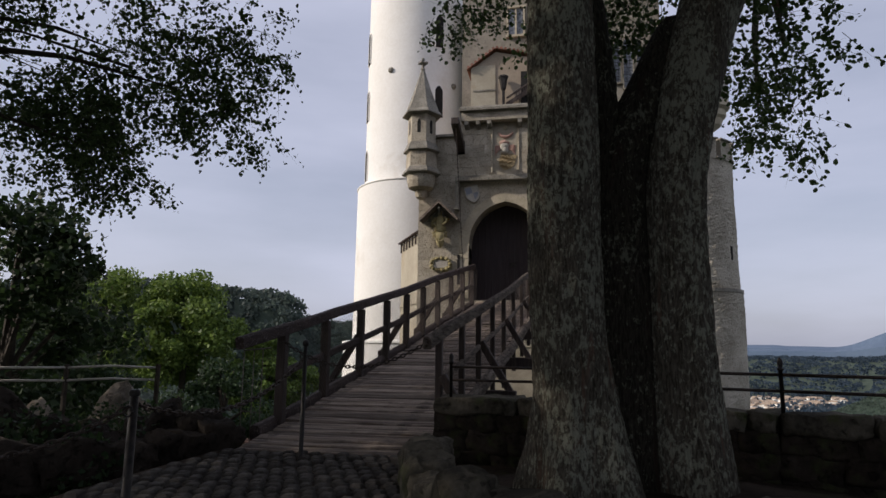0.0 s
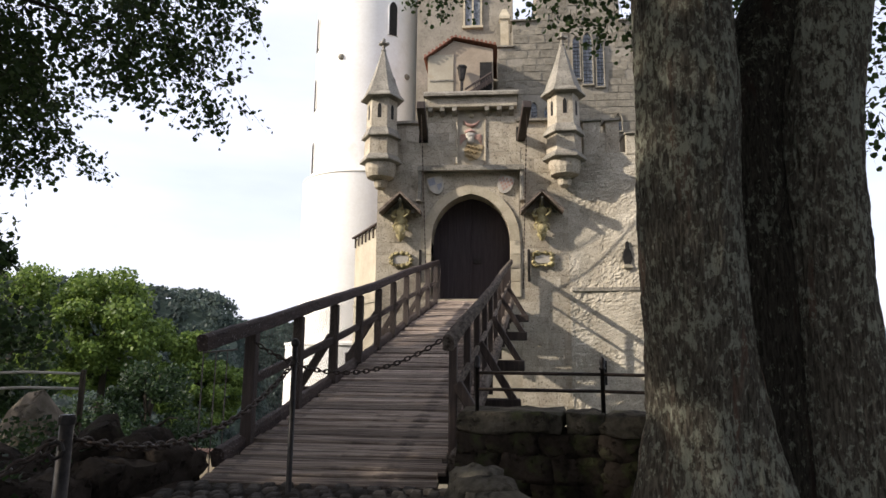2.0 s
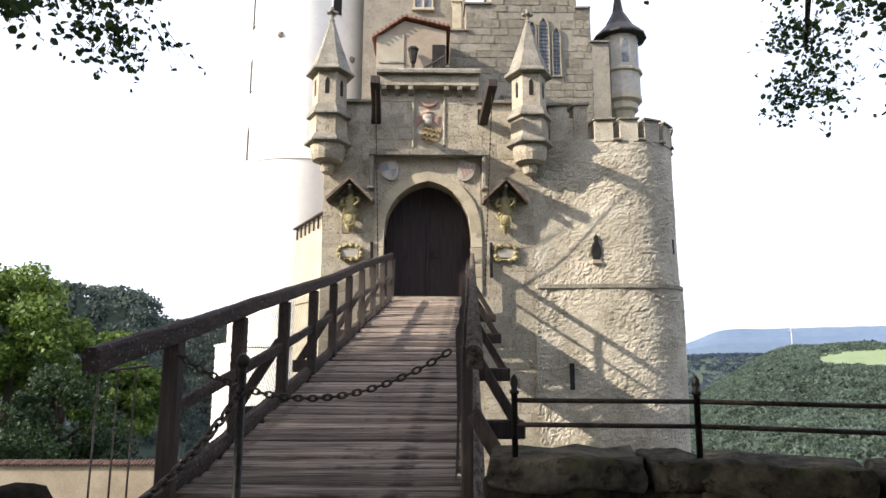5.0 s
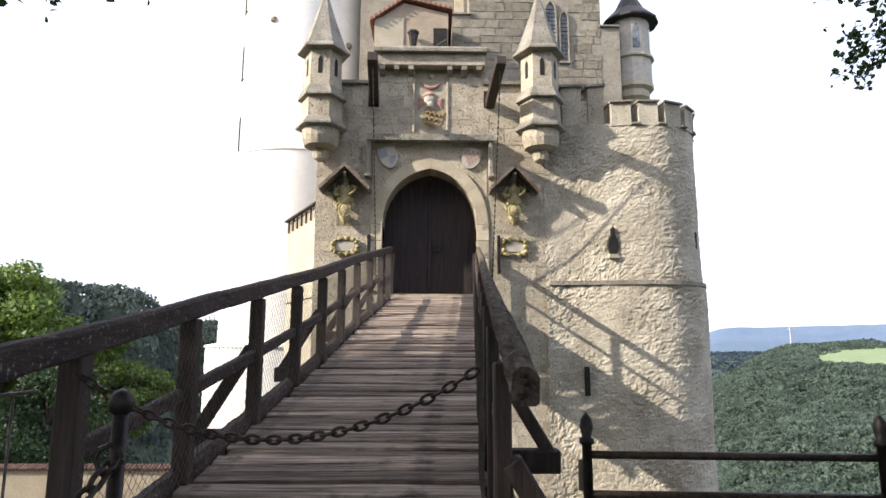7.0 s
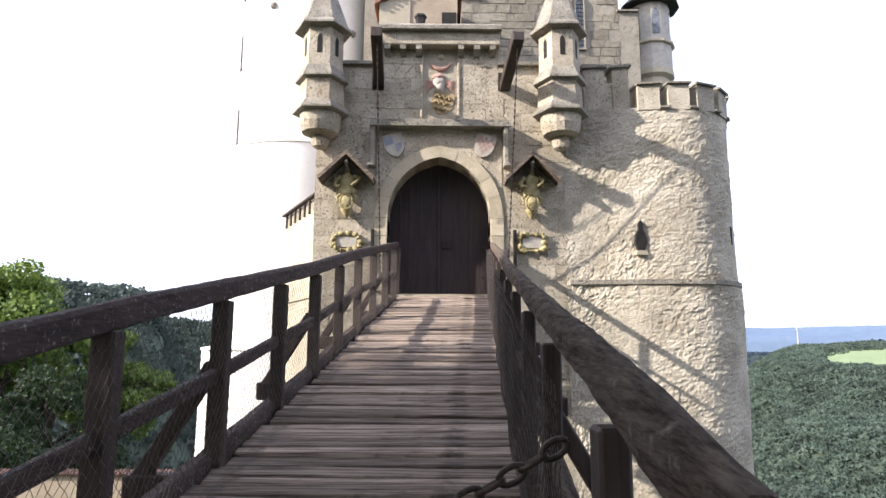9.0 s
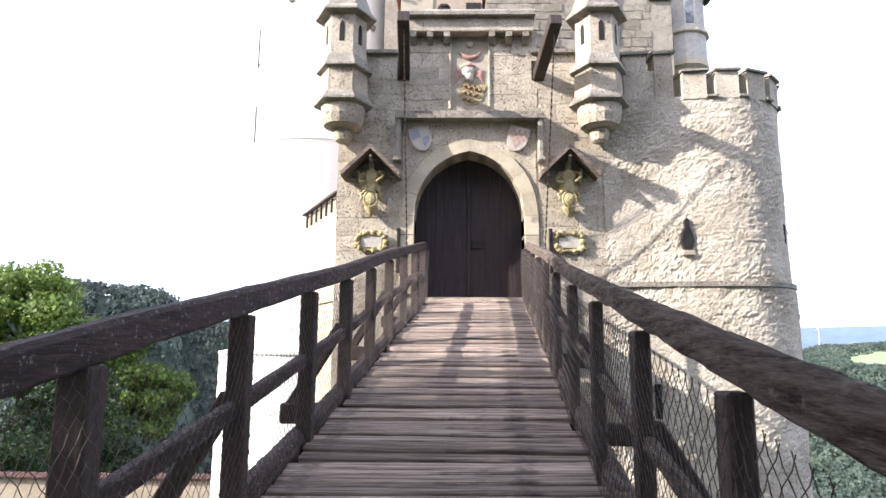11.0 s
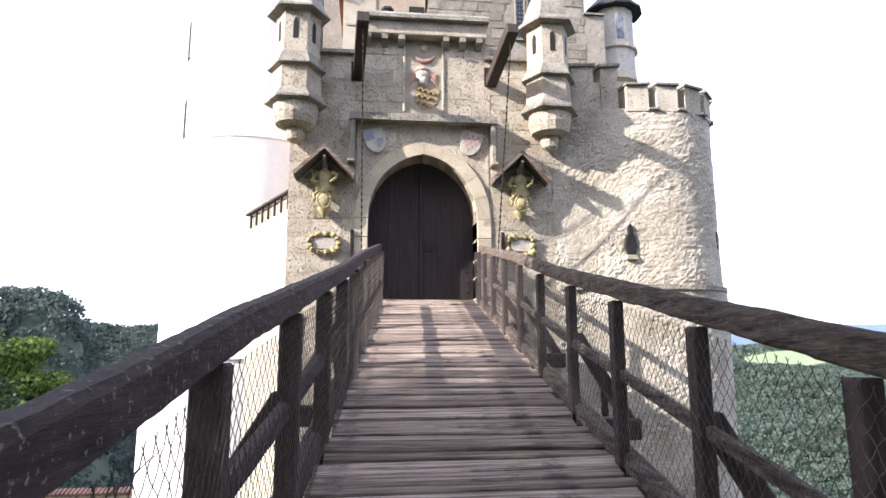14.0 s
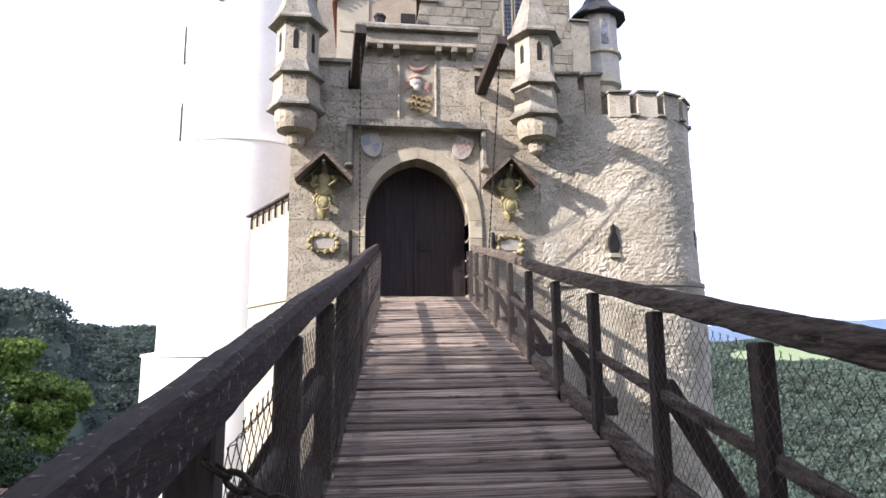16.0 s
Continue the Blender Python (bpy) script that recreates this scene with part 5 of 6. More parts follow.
chain("dark iron chain hanging off a bollard towards the rock", (-0.84, -14.14, 1.17), (-1.6, -15.6, 1.2), 0.25)


def bollard(x, y, top, r, ball=True):
    label = "thin dark iron barrier post with ball top" if ball else "plain grey iron barrier post with flat top"
    b = thing("bollard", label, "bollard", "barrier posts", at=(x, y, 0.5))
    bm = bmesh.new()
    lathe(bm, [(r * 1.6, 0), (r * 1.6, 0.03), (r, 0.05), (r * 0.9, top - 0.56)], 10)
    part("shaft", bm, IRON, b, smooth=True)
    bm = bmesh.new()
    if ball:
        blob(bm, (0, 0, top - 0.54), (r * 1.5, r * 1.5, r * 1.7), 2)
    else:
        lathe(bm, [(r * 1.12, top - 0.575), (r * 1.15, top - 0.55), (r * 0.9, top - 0.54)], 12)
    part("ball" if ball else "cap", bm, IRON, b, smooth=ball)
    bm = bmesh.new()
    tube(bm, [Vector((0.03 * math.cos(t), -r - 0.02, top - 0.66 + 0.03 * math.sin(t))) for t in [k * math.pi / 4 for k in range(9)]], 0.007, 6)
    part("hook_ring", bm, IRON, b)


bollard(-0.65, -12.13, 1.585, 0.02)
bollard(-0.84, -14.14, 1.29, 0.027, False)


def side_guard():
    g = thing("steel_guard", "dull steel guard rail beside the bridge head", "railing")
    pts = [(-1.53, -11.0, 1.50), (-1.78, -11.14, 1.47)]
    bm = bmesh.new()
    tube(bm, pts, 0.008, 8)
    part("top_bar", bm, WIRE, g, smooth=True)
    for f in (0.3, 0.62, 0.98):
        x, y, z = [p + (q - p) * f for p, q in zip(*pts)]
        bm = bmesh.new()
        tube(bm, [(x, y, 0.2), (x, y, z + (0.04 if f > 0.9 else 0))], 0.006, 8)
        part("upright", bm, WIRE, g, smooth=True)


side_guard()


def ledge_and_fence():
    """Rock ledge with a pale two-rail fence across the ravine's head."""
    bm = bmesh.new()
    for i in range(7):
        blob(bm, (-5.3 - 0.75 * i, -8.6 - 0.5 * i, -0.8), (0.75, 0.8, 1.55 + 0.1 * math.sin(i * 2.1)), 3, 0.45, i * 3.1)
    tagged(part("rock_ledge", bm, ROCK, smooth=True), "weathered limestone ledge under a fence", "rock", kind="structure")
    f = thing("pale_fence", "pale weathered two-rail fence on a rock ledge", "fence")
    for i in range(5):
        x, y = -4.75 - 1.05 * i, -8.4 - 0.7 * i
        bm = bmesh.new()
        box(bm, (x + 0.02, y + 0.03, 0.72), (0.06, 0.06, 1.0), bevel=0.01)
        part("post", bm, TWIG, f)
        if i < 4:
            for z in (1.17, 0.98):
                bm = bmesh.new()
                k = 0.03 * math.sin(i * 2 + z)
                tube(bm, [(x, y, z), (x - 0.52, y - 0.35, z + k), (x - 1.05, y - 0.7, z)], 0.017, 8)
                part("rail", bm, PALE, f, smooth=True)


ledge_and_fence()

# ---- trees ----


def leaf_mesh(name, centres, size, material, parent, rng, droop=0.3, aspect=0.75, outward=None, rounded=False, turn=0.55):
    """Many small pointed leaves, one folded kite each."""
    c = np.asarray(centres, dtype=np.float64)
    n = len(c)
    d = rng.normal(size=(n, 3))
    d[:, 2] -= droop
    d /= np.linalg.norm(d, axis=1)[:, None]
    u = rng.normal(size=(n, 3))
    if outward is not None:
        w0 = outward + turn * rng.normal(size=(n, 3))
        u = np.cross(d, w0)
    u -= d * (u * d).sum(1)[:, None]
    u /= np.linalg.norm(u, axis=1)[:, None] + 1e-9
    w = np.cross(d, u)
    s = size * rng.uniform(0.6, 1.25, n)[:, None]
    a = c - d * s * 0.5
    b = c + u * s * aspect * 0.5 + w * s * 0.12 - d * s * 0.08
    e = c + d * s * 0.55
    f = c - u * s * aspect * 0.5 + w * s * 0.12 - d * s * 0.08
    if rounded:
        g, h = b + d * s * 0.36 - u * s * aspect * 0.1, f + d * s * 0.36 + u * s * aspect * 0.1
        b, f = b - d * s * 0.1, f - d * s * 0.1
        v = np.stack([a, b, g, e, h, f], 1).reshape(-1, 3)
    else:
        v = np.stack([a, b, e, f], 1).reshape(-1, 3)
    q = 6 if rounded else 4
    me = bpy.data.meshes.new(name)
    me.vertices.add(q * n)
    me.vertices.foreach_set("co", v.ravel())
    me.loops.add(q * n)
    me.loops.foreach_set("vertex_index", np.arange(q * n, dtype=np.int32))
    me.polygons.add(n)
    me.polygons.foreach_set("loop_start", np.arange(0, q * n, q, dtype=np.int32))
    me.polygons.foreach_set("loop_total", np.full(n, q, dtype=np.int32))
    me.materials.append(material)
    me.update(calc_edges=True)
    ob = new(name, me)
    ob.parent = parent
    return ob


def sprays(clumps, per, rng, length=0.55):
    """Leaf places strung along short drooping twigs inside clumps (x, y, z, r); also the twigs themselves."""
    out, twigs = [], []
    for x, y, z, r in clumps:
        k = max(3, int(per * r))
        for _ in range(k):
            o = rng.normal(size=3)
            o /= np.linalg.norm(o)
            p = np.array((x, y, z)) + o * r * rng.uniform(0.1, 0.95) ** 0.6
            d = o * 0.7 + np.array((0, 0, -0.5)) + rng.normal(size=3) * 0.4
            d /= np.linalg.norm(d)
            ln = length * rng.uniform(0.5, 1.2)
            twigs.append((p, p + d * ln))
            m = int(13 * rng.uniform(0.7, 1.3))
            t = rng.uniform(0, 1, m)[:, None]
            out.append(p + d * ln * t + rng.normal(size=(m, 3)) * 0.055 * length / 0.55)
    return np.concatenate(out), twigs


def twig_mesh(twigs, r, parent, name="twigs"):
    vs, fs = [], []
    for p, q in twigs:
        p, q = Vector(p), Vector(q)
        d = (q - p).normalized()
        u = d.orthogonal().normalized() * r
        w = d.cross(u)
        i = len(vs)
        vs.extend([p + u, p - u * 0.5 + w * 0.87, p - u * 0.5 - w * 0.87, q])
        fs.extend([(i, i + 1, i + 3), (i + 1, i + 2, i + 3), (i + 2, i, i + 3)])
    ob = raw(name, vs, fs, TWIG, parent)
    return tagged(ob, kind="stuff")


def bark_stem(name, pts, radii, parent, flare=0.0, segs=120, per=0.022, seed=0, material=None):
    """A trunk with ridged bark along a smooth line."""
    pts = [Vector(p) for p in pts]
    vs, fs = [], []
    dense, rr = [], []
    for i in range(len(pts) - 1):
        n = max(2, int((pts[i + 1] - pts[i]).length / per))
        p0, p1, p2, p3 = pts[max(i - 1, 0)], pts[i], pts[i + 1], pts[min(i + 2, len(pts) - 1)]
        for k in range(n):
            t = k / n
            dense.append(0.5 * ((2 * p1) + (p2 - p0) * t + (2 * p0 - 5 * p1 + 4 * p2 - p3) * t * t + (3 * p1 - p0 - 3 * p2 + p3) * t ** 3))
            rr.append(radii[i] + (radii[i + 1] - radii[i]) * t)
    for p, r in zip(dense, rr):
        for k in range(segs):
            a = 2 * math.pi * k / segs
            o = Vector((math.cos(a), math.sin(a), 0))
            low = max(0.0, 1.1 - (p.z - 0.45)) * flare
            root = low * low * (0.6 + 0.4 * math.cos(a * 5 + seed))
            ridge = abs(noise.noise((o.x * r * 22 + seed, o.y * r * 22, p.z * 2.4)))
            d = r * (1 + 0.10 * noise.noise((o.x * 1.6 + seed, o.y * 1.6, p.z * 0.8))) + 0.016 * ridge - 0.008 + 0.007 * noise.noise((o.x * r * 55, o.y * r * 55, p.z * 11)) + 0.004 * noise.noise((o.x * r * 110, o.y * r * 110, p.z * 30)) + root
            vs.append(p + o * d)
    for j in range(len(dense) - 1):
        for k in range(segs):
            k2 = (k + 1) % segs
            fs.append((j * segs + k, j * segs + k2, (j + 1) * segs + k2, (j + 1) * segs + k))
    return raw(name, vs, fs, material or BARK, parent, smooth=True)


def limb(parent, pts, r0, r1, material=BARK):
    bm = bmesh.new()
    n = len(pts)
    tube(bm, pts, [r0 + (r1 - r0) * i / (n - 1) for i in range(n)], 9, 0.03, r0 * 50)
    return part("limb", bm, material, parent, smooth=True)


def twin_linden():
    t = thing("linden_tree", "old twin-stemmed linden with lichen-covered bark", "tree")
    bark_stem("trunk", [(1.72, -13.27, 0.3), (1.695, -13.31, 1.15), (1.656, -13.38, 1.6), (1.64, -13.42, 2.2), (1.645, -13.46, 3.0), (1.6, -13.3, 5.2), (1.3, -12.9, 7.5)], [0.34, 0.262, 0.24, 0.236, 0.232, 0.225, 0.17], t, 0.41, seed=3)
    bark_stem("second_trunk", [(2.43, -13.08, 0.3), (2.39, -13.1, 1.2), (2.37, -13.12, 2.0), (2.38, -13.12, 2.6), (2.48, -13.1, 3.15), (2.62, -13.05, 3.7), (2.95, -12.95, 4.7), (3.4, -12.7, 6.0), (3.8, -12.6, 7.6)], [0.29, 0.23, 0.21, 0.205, 0.21, 0.22, 0.23, 0.21, 0.15], t, 0.1, seed=8)
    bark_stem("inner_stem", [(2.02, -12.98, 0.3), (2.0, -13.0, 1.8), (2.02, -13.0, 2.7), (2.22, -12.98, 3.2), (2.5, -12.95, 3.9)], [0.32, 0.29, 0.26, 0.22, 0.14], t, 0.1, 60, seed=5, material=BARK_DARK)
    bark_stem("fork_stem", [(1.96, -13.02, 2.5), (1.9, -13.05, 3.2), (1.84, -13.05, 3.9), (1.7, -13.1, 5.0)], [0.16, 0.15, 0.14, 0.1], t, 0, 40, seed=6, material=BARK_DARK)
    limb(t, [(2.75, -13.0, 4.4), (3.1, -12.2, 5.2), (3.6, -11.4, 5.4), (3.9, -10.9, 4.6)], 0.09, 0.02)
    limb(t, [(1.6, -13.1, 5.0), (1.2, -11.6, 6.4), (0.6, -10.0, 7.4), (0.0, -8.4, 7.6)], 0.11, 0.02)
    limb(t, [(1.6, -13.1, 5.3), (2.0, -11.5, 6.2), (2.1, -10.0, 6.3)], 0.1, 0.02)
    limb(t, [(3.3, -12.8, 6.0), (3.9, -10.6, 6.6), (4.3, -8.6, 5.9), (4.4, -8.2, 5.0)], 0.1, 0.02)
    limb(t, [(3.3, -12.8, 6.2), (5.2, -12.0, 7.0), (6.4, -11.5, 6.2)], 0.1, 0.02)
    rng = np.random.default_rng(6)
    clumps = [(3.85, -10.9, 3.75, 0.34), (3.7, -10.9, 4.3, 0.42), (4.05, -10.8, 4.8, 0.5), (3.5, -10.9, 4.9, 0.45), (4.2, -10.7, 5.5, 0.6), (3.5, -10.8, 5.7, 0.5),
              (4.35, -8.2, 4.5, 0.32), (4.5, -8.1, 5.0, 0.4), (4.7, -8.1, 5.7, 0.5),
              (-0.05, -8.3, 6.75, 0.4), (0.35, -8.5, 6.9, 0.4), (0.6, -8.8, 6.8, 0.45), (0.95, -9.2, 7.0, 0.6), (0.3, -8.9, 7.6, 0.7),
              (1.55, -10.1, 5.3, 0.35), (1.95, -10.2, 5.2, 0.4), (2.3, -10.3, 5.35, 0.35), (2.6, -10.4, 5.6, 0.45), (2.8, -10.2, 5.05, 0.33), (3.05, -10.1, 5.2, 0.35), (1.9, -10.4, 5.9, 0.6)]
    for _ in range(70):
        a, r = rng.uniform(0, 2 * math.pi), rng.uniform(0.3, 3.8)
        clumps.append((2.3 + r * math.cos(a), -13.0 + 0.9 * r * math.sin(a), rng.uniform(7.2, 10.5), rng.uniform(0.6, 1.0)))
    leaves, twigs = sprays(clumps, 70, rng, 0.45)
    leaf_mesh("crown", leaves, 0.06, LINDEN, t, rng, 0.3, 0.85, None, True)
    twig_mesh(twigs, 0.004, t)
    # broad unseen upper crown, added to shade the approach
    n = 52000
    a, r = rng.uniform(0, 2 * math.pi, n), 9.5 * np.sqrt(rng.uniform(0, 1, n))
    x, y = 1.0 + r * np.cos(a), np.minimum(-18.0 + 0.85 * r * np.sin(a), -11.6 - 2.0 * rng.uniform(0, 1, n))
    z = 8.4 + 3.2 * rng.uniform(0, 1, n) ** 1.2 + 0.25 * np.maximum(y + 14, 0)
    # unseen leaves added high over the bridge head to dim the deck
    k = 9000
    x = np.concatenate([x, rng.uniform(-4.0, 3.5, k)])
    y = np.concatenate([y, rng.uniform(-11.8, -7.6, k)])
    z = np.concatenate([z, 8.6 + 2.2 * rng.uniform(0, 1, k)])
    leaf_mesh("unseen_shade_crown", np.stack([x, y, z], 1), 0.24, LINDEN, t, rng, 0.0)


twin_linden()


def near_tree():
    """Tree over the left of the approach, whose crown shades the bridge head."""
    t = thing("beech_tree", "broad leafy tree overhanging the approach", "tree")
    base = Vector((-8.6, -13.6, -0.5))
    bark_stem("trunk", [base, base + Vector((0.1, 0.1, 3)), base + Vector((0.5, 0.4, 6)), base + Vector((0.8, 0.6, 9.5))], [0.45, 0.38, 0.3, 0.15], t, 0.1, 40, 0.12, 2)
    rng = np.random.default_rng(9)
    clumps = []
    for b in range(80):
        x = -1.8 - 8.4 * rng.uniform(0, 1) ** 0.9
        low = 4.05 + (x + 1.9) * 0.35 if x > -4.6 else 3.1 - 0.05 * (x + 4.6)
        hi = 6.6 - (x + 1.9) * 1.1
        z = low + (min(hi, 11.5) - low) * rng.uniform(0, 1) ** 1.0
        p = np.array((x - 0.35 - 0.12 * (z - 4), rng.uniform(-11.6, -9.5) if x > -5 else rng.uniform(-13.2, -8.8), z + 0.25))
        if b >= 72:
            # low sprays over the ravine
            p = np.array((rng.uniform(-5.0, -2.9), rng.uniform(-11.4, -9.6), rng.uniform(3.75, 4.5)))
        d = np.array((rng.uniform(0.1, 1.0), rng.uniform(-0.6, 0.6), rng.uniform(-0.7, 0.1)))
        ln = rng.uniform(0.7, 1.5)
        for k in range(5):
            q = p + d * ln * (k / 4 - 0.75) + rng.normal(size=3) * 0.1
            clumps.append((q[0], q[1], q[2], rng.uniform(0.3, 0.5) * (1 - 0.1 * k)))
    for c in clumps[::15]:
        p = Vector(c[:3])
        s = base + Vector((0.4, 0.3, min(max(p.z * 0.7 + 1, 3), 8)))
        limb(t, [s, s.lerp(p, 0.35) + Vector((0, 0, 0.8)), s.lerp(p, 0.75) + Vector((0, 0, 0.5)), p], 0.05, 0.008, TWIG)
    leaves, twigs = sprays(clumps, 36, rng, 0.45)
    leaf_mesh("crown", leaves, 0.058, LINDEN, t, rng, 0.3, 0.85, None, True)
    twig_mesh(twigs, 0.0045, t)
    # dense unseen crown over the slope, added towards the sun to block it
    n = 24000
    x, y = rng.uniform(-16, -8.2, n), rng.uniform(-20, -9.6, n)
    z = 4.2 + 7.0 * rng.uniform(0, 1, n) + 0.9 * np.sin(x * 1.3) * np.cos(y * 1.1)
    leaf_mesh("sun_block_crown", np.stack([x, y, z], 1), 0.2, LINDEN, t, rng, 0.1)


near_tree()


def far_tree(x, y, z, height, spread, material, seed, leaf=0.34, count=7000, label="sunlit broadleaf tree on the slope"):
    t = thing("broadleaf_tree", label, "tree", "slope trees", at=(0, 0, 0))
    rng = np.random.default_rng(seed)
    bm = bmesh.new()
    tube(bm, [(x, y, z - 2), (x + 0.2, y, z + height * 0.35), (x, y + 0.2, z + height * 0.75)], [spread * 0.06, spread * 0.045, spread * 0.015], 9, 0.1, seed)
    part("trunk", bm, TWIG, t, smooth=True)
    pts, outs = [], []
    lumps = 60
    for i in range(lumps):
        a, f = rng.uniform(0, 2 * math.pi), rng.uniform(0, 1)
        zz = z + height * (0.22 + 0.72 * f)
        rad = spread * (0.95 * math.sin(math.pi * (0.18 + 0.74 * f)) ** 0.7) * rng.uniform(0.35, 0.95)
        c = np.array((x + rad * math.cos(a), y + rad * math.sin(a), zz))
        m = count // lumps
        o = rng.normal(size=(m, 3))
        o /= np.linalg.norm(o, axis=1)[:, None]
        s = spread * rng.uniform(0.13, 0.33)
        pts.append(c + o * s * np.array((1, 1, 0.72)) * rng.uniform(0.55, 1.05, m)[:, None])
        outs.append(o)
        if i % 3 == 0:
            bm = bmesh.new()
            tube(bm, [(x, y, z + height * 0.3 + 0.25 * (zz - z)), tuple(c * 0.5 + np.array((x, y, zz)) * 0.5), tuple(c)], [spread * 0.025, spread * 0.015, spread * 0.005], 6)
            part("limb", bm, TWIG, t)
    ob = leaf_mesh("crown", np.concatenate(pts), leaf, material, t, rng, 0.2, 0.8, np.concatenate(outs))
    return t


far_tree(-45, 54, -6.5, 17.0, 8.0, MAPLE, 1, 0.5, 24000)
far_tree(-55, 52, -6, 17.5, 8.0, MAPLE, 2, 0.45, 11000)
far_tree(-34, 55, -10, 14.0, 5.8, MAPLE, 3, 0.46, 18000)
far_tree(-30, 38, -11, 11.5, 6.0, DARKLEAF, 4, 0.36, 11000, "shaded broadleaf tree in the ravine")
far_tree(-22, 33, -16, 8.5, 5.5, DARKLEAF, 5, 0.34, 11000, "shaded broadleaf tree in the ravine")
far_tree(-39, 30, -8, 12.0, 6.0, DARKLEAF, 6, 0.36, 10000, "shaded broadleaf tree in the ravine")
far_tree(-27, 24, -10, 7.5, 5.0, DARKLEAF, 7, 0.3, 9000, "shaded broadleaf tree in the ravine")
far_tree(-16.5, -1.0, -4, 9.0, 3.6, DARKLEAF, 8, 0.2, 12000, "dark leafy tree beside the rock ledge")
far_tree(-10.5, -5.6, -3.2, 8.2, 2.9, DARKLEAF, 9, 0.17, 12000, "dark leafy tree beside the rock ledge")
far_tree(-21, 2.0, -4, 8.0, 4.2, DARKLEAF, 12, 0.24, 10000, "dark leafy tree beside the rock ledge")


def shrub(x, y, z, r, h, seed):
    s = thing("shrub", "low dark shrub beside the path", "shrub", "path shrubs")
    rng = np.random.default_rng(seed)
    m = int(2600 * r)
    o = rng.normal(size=(m, 3))
    o /= np.linalg.norm(o, axis=1)[:, None]
    o[:, 2] = np.abs(o[:, 2])
    pts = np.array((x, y, z)) + o * np.array((r, r, h)) * rng.uniform(0.5, 1.05, m)[:, None]
    twig_mesh([(np.array((x, y, z - 0.3)), p) for p in pts[::60]], 0.006, s, "stems")
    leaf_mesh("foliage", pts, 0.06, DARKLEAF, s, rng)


for k, (x, y, z, r, h) in enumerate(((-2.5, -11.4, 0.0, 0.6, 0.8), (-3.2, -12.3, 0.1, 0.75, 0.8), (-2.35, -12.7, 0.3, 0.45, 0.45), (-3.6, -10.3, -0.3, 0.9, 1.1), (-2.6, -14.2, 0.2, 0.5, 0.45), (-4.4, -11.4, -0.1, 0.9, 1.0), (-3.6, -13.4, 0.1, 0.7, 0.7), (-4.6, -9.4, -0.4, 0.9, 1.1), (-2.3, -10.3, -0.5, 0.6, 0.8), (-3.0, -11.0, -0.2, 0.7, 0.95), (-3.9, -12.2, 0.0, 0.8, 0.9))):
    shrub(x, y, z, r, h, 40 + k)


def mown(az, r):
    """Whether a bearing and distance lie on the mown field of the spur."""
    return 31.5 < az < 44 and 675 + 0.8 * abs(az - 38) < r < 752


def leafy_wood(name, az0, az1, r0, r1, count, size, material, seed, label, per=20, leaf=0.5):
    """Wood on the near hill: crowns of many leaf clumps, past counting."""
    rng = np.random.default_rng(seed)
    pts, outs = [], []
    for _ in range(count):
        az = radians(rng.uniform(az0, az1))
        r = math.sqrt(rng.uniform(r0 * r0, r1 * r1))
        if mown(math.degrees(az), r):
            continue
        x, y = r * math.sin(az), r * math.cos(az) - 8
        s = size * rng.uniform(0.6, 1.25)
        o = rng.normal(size=(per, 3))
        o /= np.linalg.norm(o, axis=1)[:, None]
        o[:, 2] = np.abs(o[:, 2]) * 1.1 - 0.15
        pts.append(np.array((x, y, land(x, y) + s * 0.45)) + o * s * np.array((0.95, 0.95, 0.62)) * rng.uniform(0.8, 1.05, per)[:, None])
        outs.append(o)
    tagged(leaf_mesh(name, np.concatenate(pts), size * leaf, material, None, rng, 0.0, 0.9, np.concatenate(outs), False, 0.28), label, "forest", kind="stuff")


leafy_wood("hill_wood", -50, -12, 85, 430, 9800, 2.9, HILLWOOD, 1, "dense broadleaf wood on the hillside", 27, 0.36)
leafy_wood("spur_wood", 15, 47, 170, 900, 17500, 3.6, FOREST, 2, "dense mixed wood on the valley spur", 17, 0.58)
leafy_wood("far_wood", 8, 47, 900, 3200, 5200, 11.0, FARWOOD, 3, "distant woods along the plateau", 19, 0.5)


def courtyard_wall():
    """Tan rendered wall with a tile coping across the ravine."""
    w = thing("courtyard_wall", "tan rendered courtyard wall with red tile coping", "wall")
    bm = bmesh.new()
    box(bm, (-24, 20.5, -7.4), (32, 0.5, 6.0))
    part("wall_face", bm, GRAVEL, w)
    bm = bmesh.new()
    tube(bm, [(0, -0.42, 0), (0, 0.0, 0.16), (0, 0.42, 0)], 0.085, 8)
    me = bpy.data.meshes.new("coping_tile")
    bm.to_mesh(me)
    bm.free()
    me.materials.append(COPING)
    for i in range(170):
        share("coping_tile", me, w, pose(-39.9 + 0.187 * i, 20.5, -4.38 + 0.01 * math.sin(i * 1.7)))


courtyard_wall()


# trees out of view behind the camera, added to cut the sky light
def shade_trees():
    for k, (x, y) in enumerate(((-7, -29), (13, -25), (-14, -24), (14, -16))):
        far_tree(x, y, -0.5, 11.5, 5.0, LINDEN, 60 + k, 0.26, 9000, "unseen linden behind the approach, added to block sky light")


shade_trees()


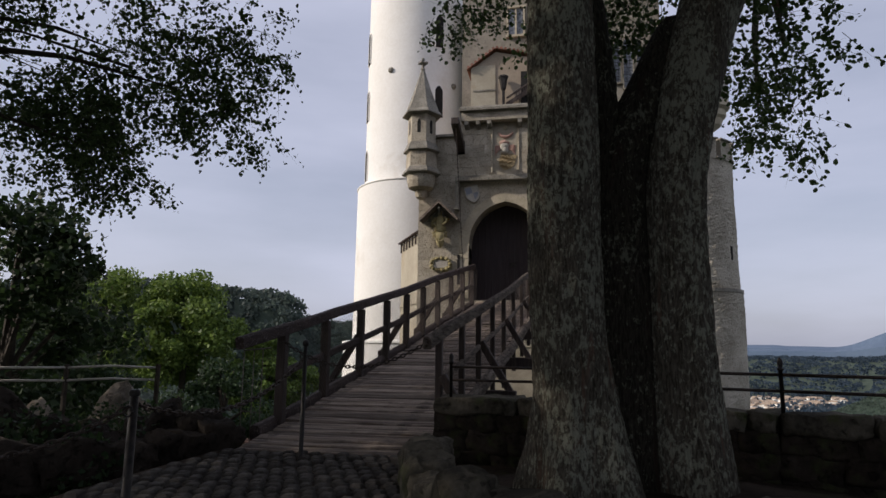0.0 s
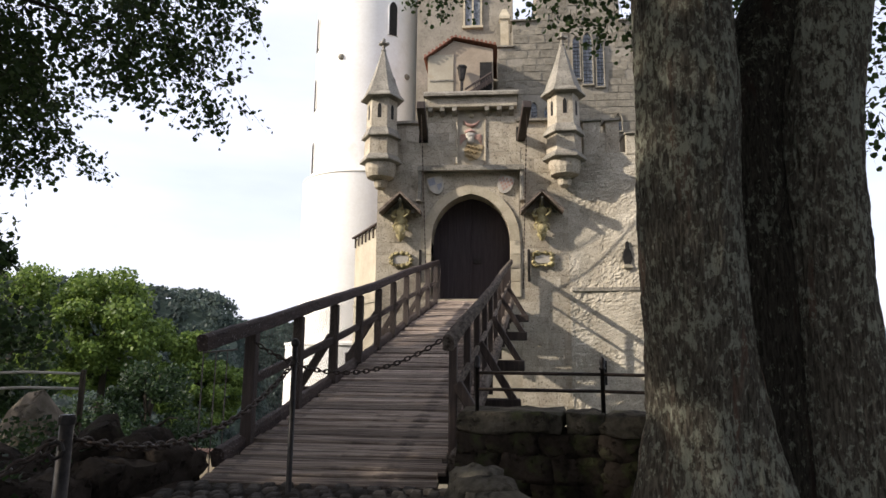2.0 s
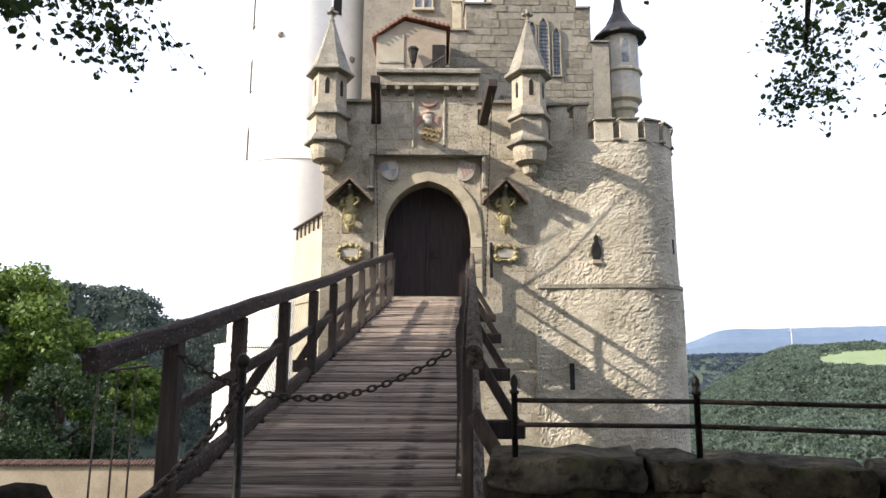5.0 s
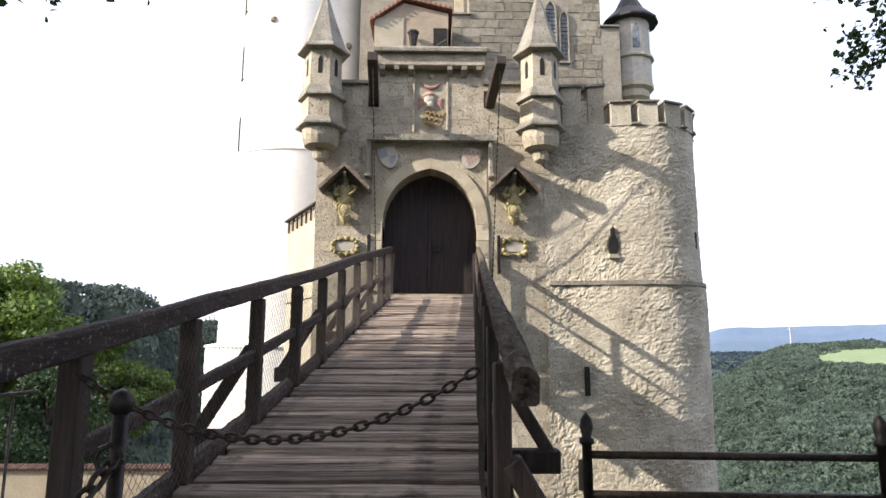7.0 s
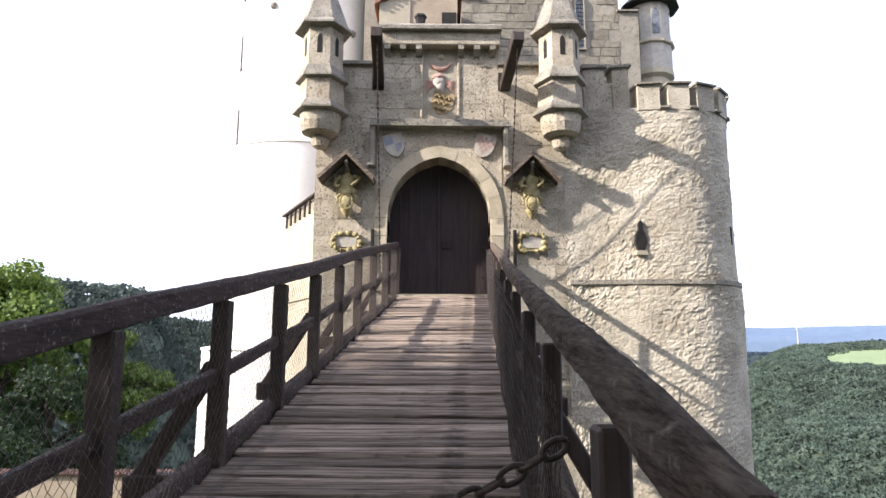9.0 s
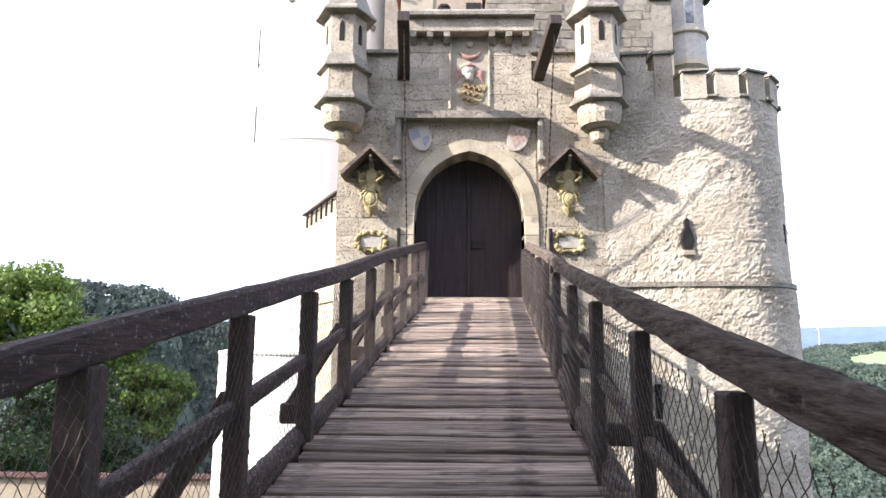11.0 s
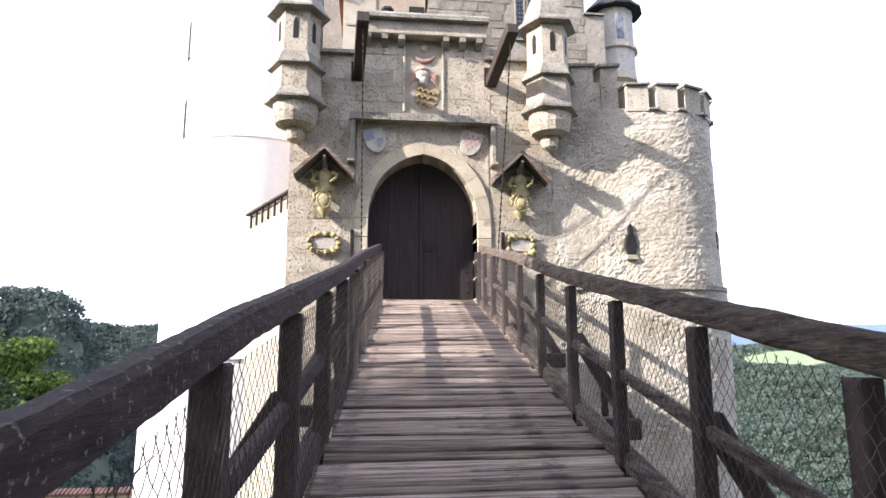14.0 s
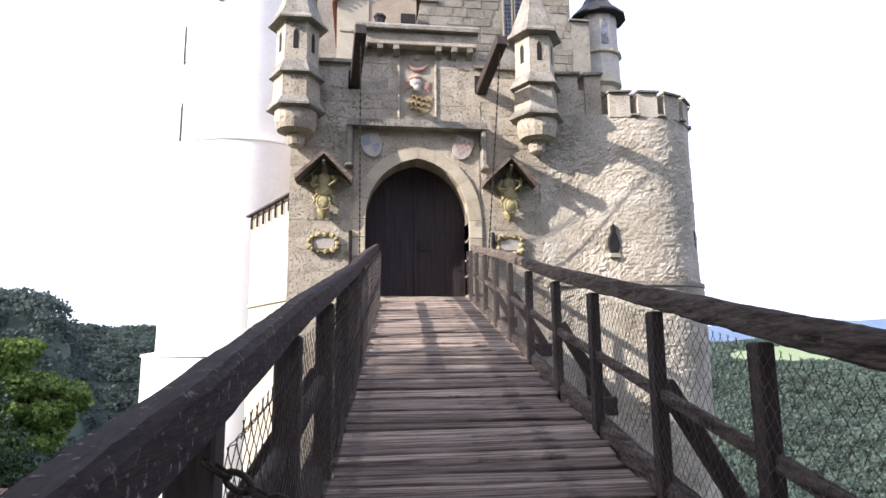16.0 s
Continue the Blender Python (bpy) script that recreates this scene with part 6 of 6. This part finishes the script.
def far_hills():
    """Long table-land on the horizon, distance haze put into its blue colour."""
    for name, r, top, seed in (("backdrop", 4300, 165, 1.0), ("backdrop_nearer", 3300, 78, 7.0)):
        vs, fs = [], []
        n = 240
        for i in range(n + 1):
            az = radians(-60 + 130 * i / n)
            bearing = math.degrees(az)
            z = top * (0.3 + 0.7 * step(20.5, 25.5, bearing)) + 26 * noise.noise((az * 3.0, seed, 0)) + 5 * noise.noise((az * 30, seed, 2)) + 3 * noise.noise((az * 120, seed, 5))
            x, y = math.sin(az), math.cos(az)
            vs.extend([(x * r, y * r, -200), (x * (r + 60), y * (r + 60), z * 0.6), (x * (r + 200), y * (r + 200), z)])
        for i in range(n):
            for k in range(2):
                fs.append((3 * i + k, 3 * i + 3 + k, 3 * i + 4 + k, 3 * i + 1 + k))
        tagged(raw(name, vs, fs, HAZE), "long wooded table-land on the horizon, tinted blue for haze", "hills", kind="structure")


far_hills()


def spur_meadow():
    """Mown field on the crest of the spur."""
    vs, fs = [], []
    for j in range(9):
        for i in range(15):
            az, r = radians(30.5 + 14 * i / 14), 668 + 96 * j / 8
            x, y = r * math.sin(az), r * math.cos(az) - 8
            vs.append((x, y, land(x, y) + 1.2))
    for j in range(8):
        for i in range(14):
            fs.append((j * 15 + i, j * 15 + i + 1, (j + 1) * 15 + i + 1, (j + 1) * 15 + i))
    tagged(raw("meadow", vs, fs, MEADOW), "pale green mown field on the wooded spur", "field", kind="structure")


spur_meadow()


def wind_turbine():
    az, r = radians(29.6), 2900
    x, y = r * math.sin(az), r * math.cos(az) - 8
    z = land(x, y)
    t = thing("wind_turbine", "tiny white wind turbine on the far plateau", "wind turbine", at=(x, y, z))
    bm = bmesh.new()
    lathe(bm, [(2.4, 0), (1.5, 98 - z)], 12)
    part("mast", bm, PALE, t, smooth=True)
    bm = bmesh.new()
    box(bm, (0, 0, 100 - z), (4, 9, 4), bevel=0.8)
    part("nacelle", bm, PALE, t)
    for k in range(3):
        a = radians(90 + 120 * k + 8)
        bm = bmesh.new()
        beam(bm, (0, -5, 100 - z), (20 * math.cos(a), -5, 100 - z + 20 * math.sin(a)), 1.6, 0.8, 0.2, (0, 1, 0))
        part("blade", bm, PALE, t)


wind_turbine()


def village():
    """Far village in the valley: pale walls and red-brown roofs."""
    rng = random.Random(3)
    bw, br = bmesh.new(), bmesh.new()
    for _ in range(170):
        az, r = radians(rng.gauss(17.5, 2.4)), rng.uniform(1150, 1500)
        x, y = r * math.sin(az), r * math.cos(az) - 8
        z = land(x, y)
        w, d, h = rng.uniform(9, 15), rng.uniform(8, 11), rng.uniform(6, 10)
        m = pose(x, y, z, 0, 0, rng.uniform(0, 180))
        box(bw, (0, 0, h / 2), (w, d, h), m)
        prism(br, [(-d / 2 - 0.5, h), (d / 2 + 0.5, h), (0, h + d * 0.4)], -w / 2, w / 2, m @ pose(0, 0, 0, 0, 0, 90))
    a = part("village_walls", bw, LIME)
    tagged(a, "pale houses of a far village in the valley", "village", kind="stuff")
    b = part("village_roofs", br, PANEL)
    tagged(b, "red roofs of a far village in the valley", "village", kind="stuff")


village()
cobbles()
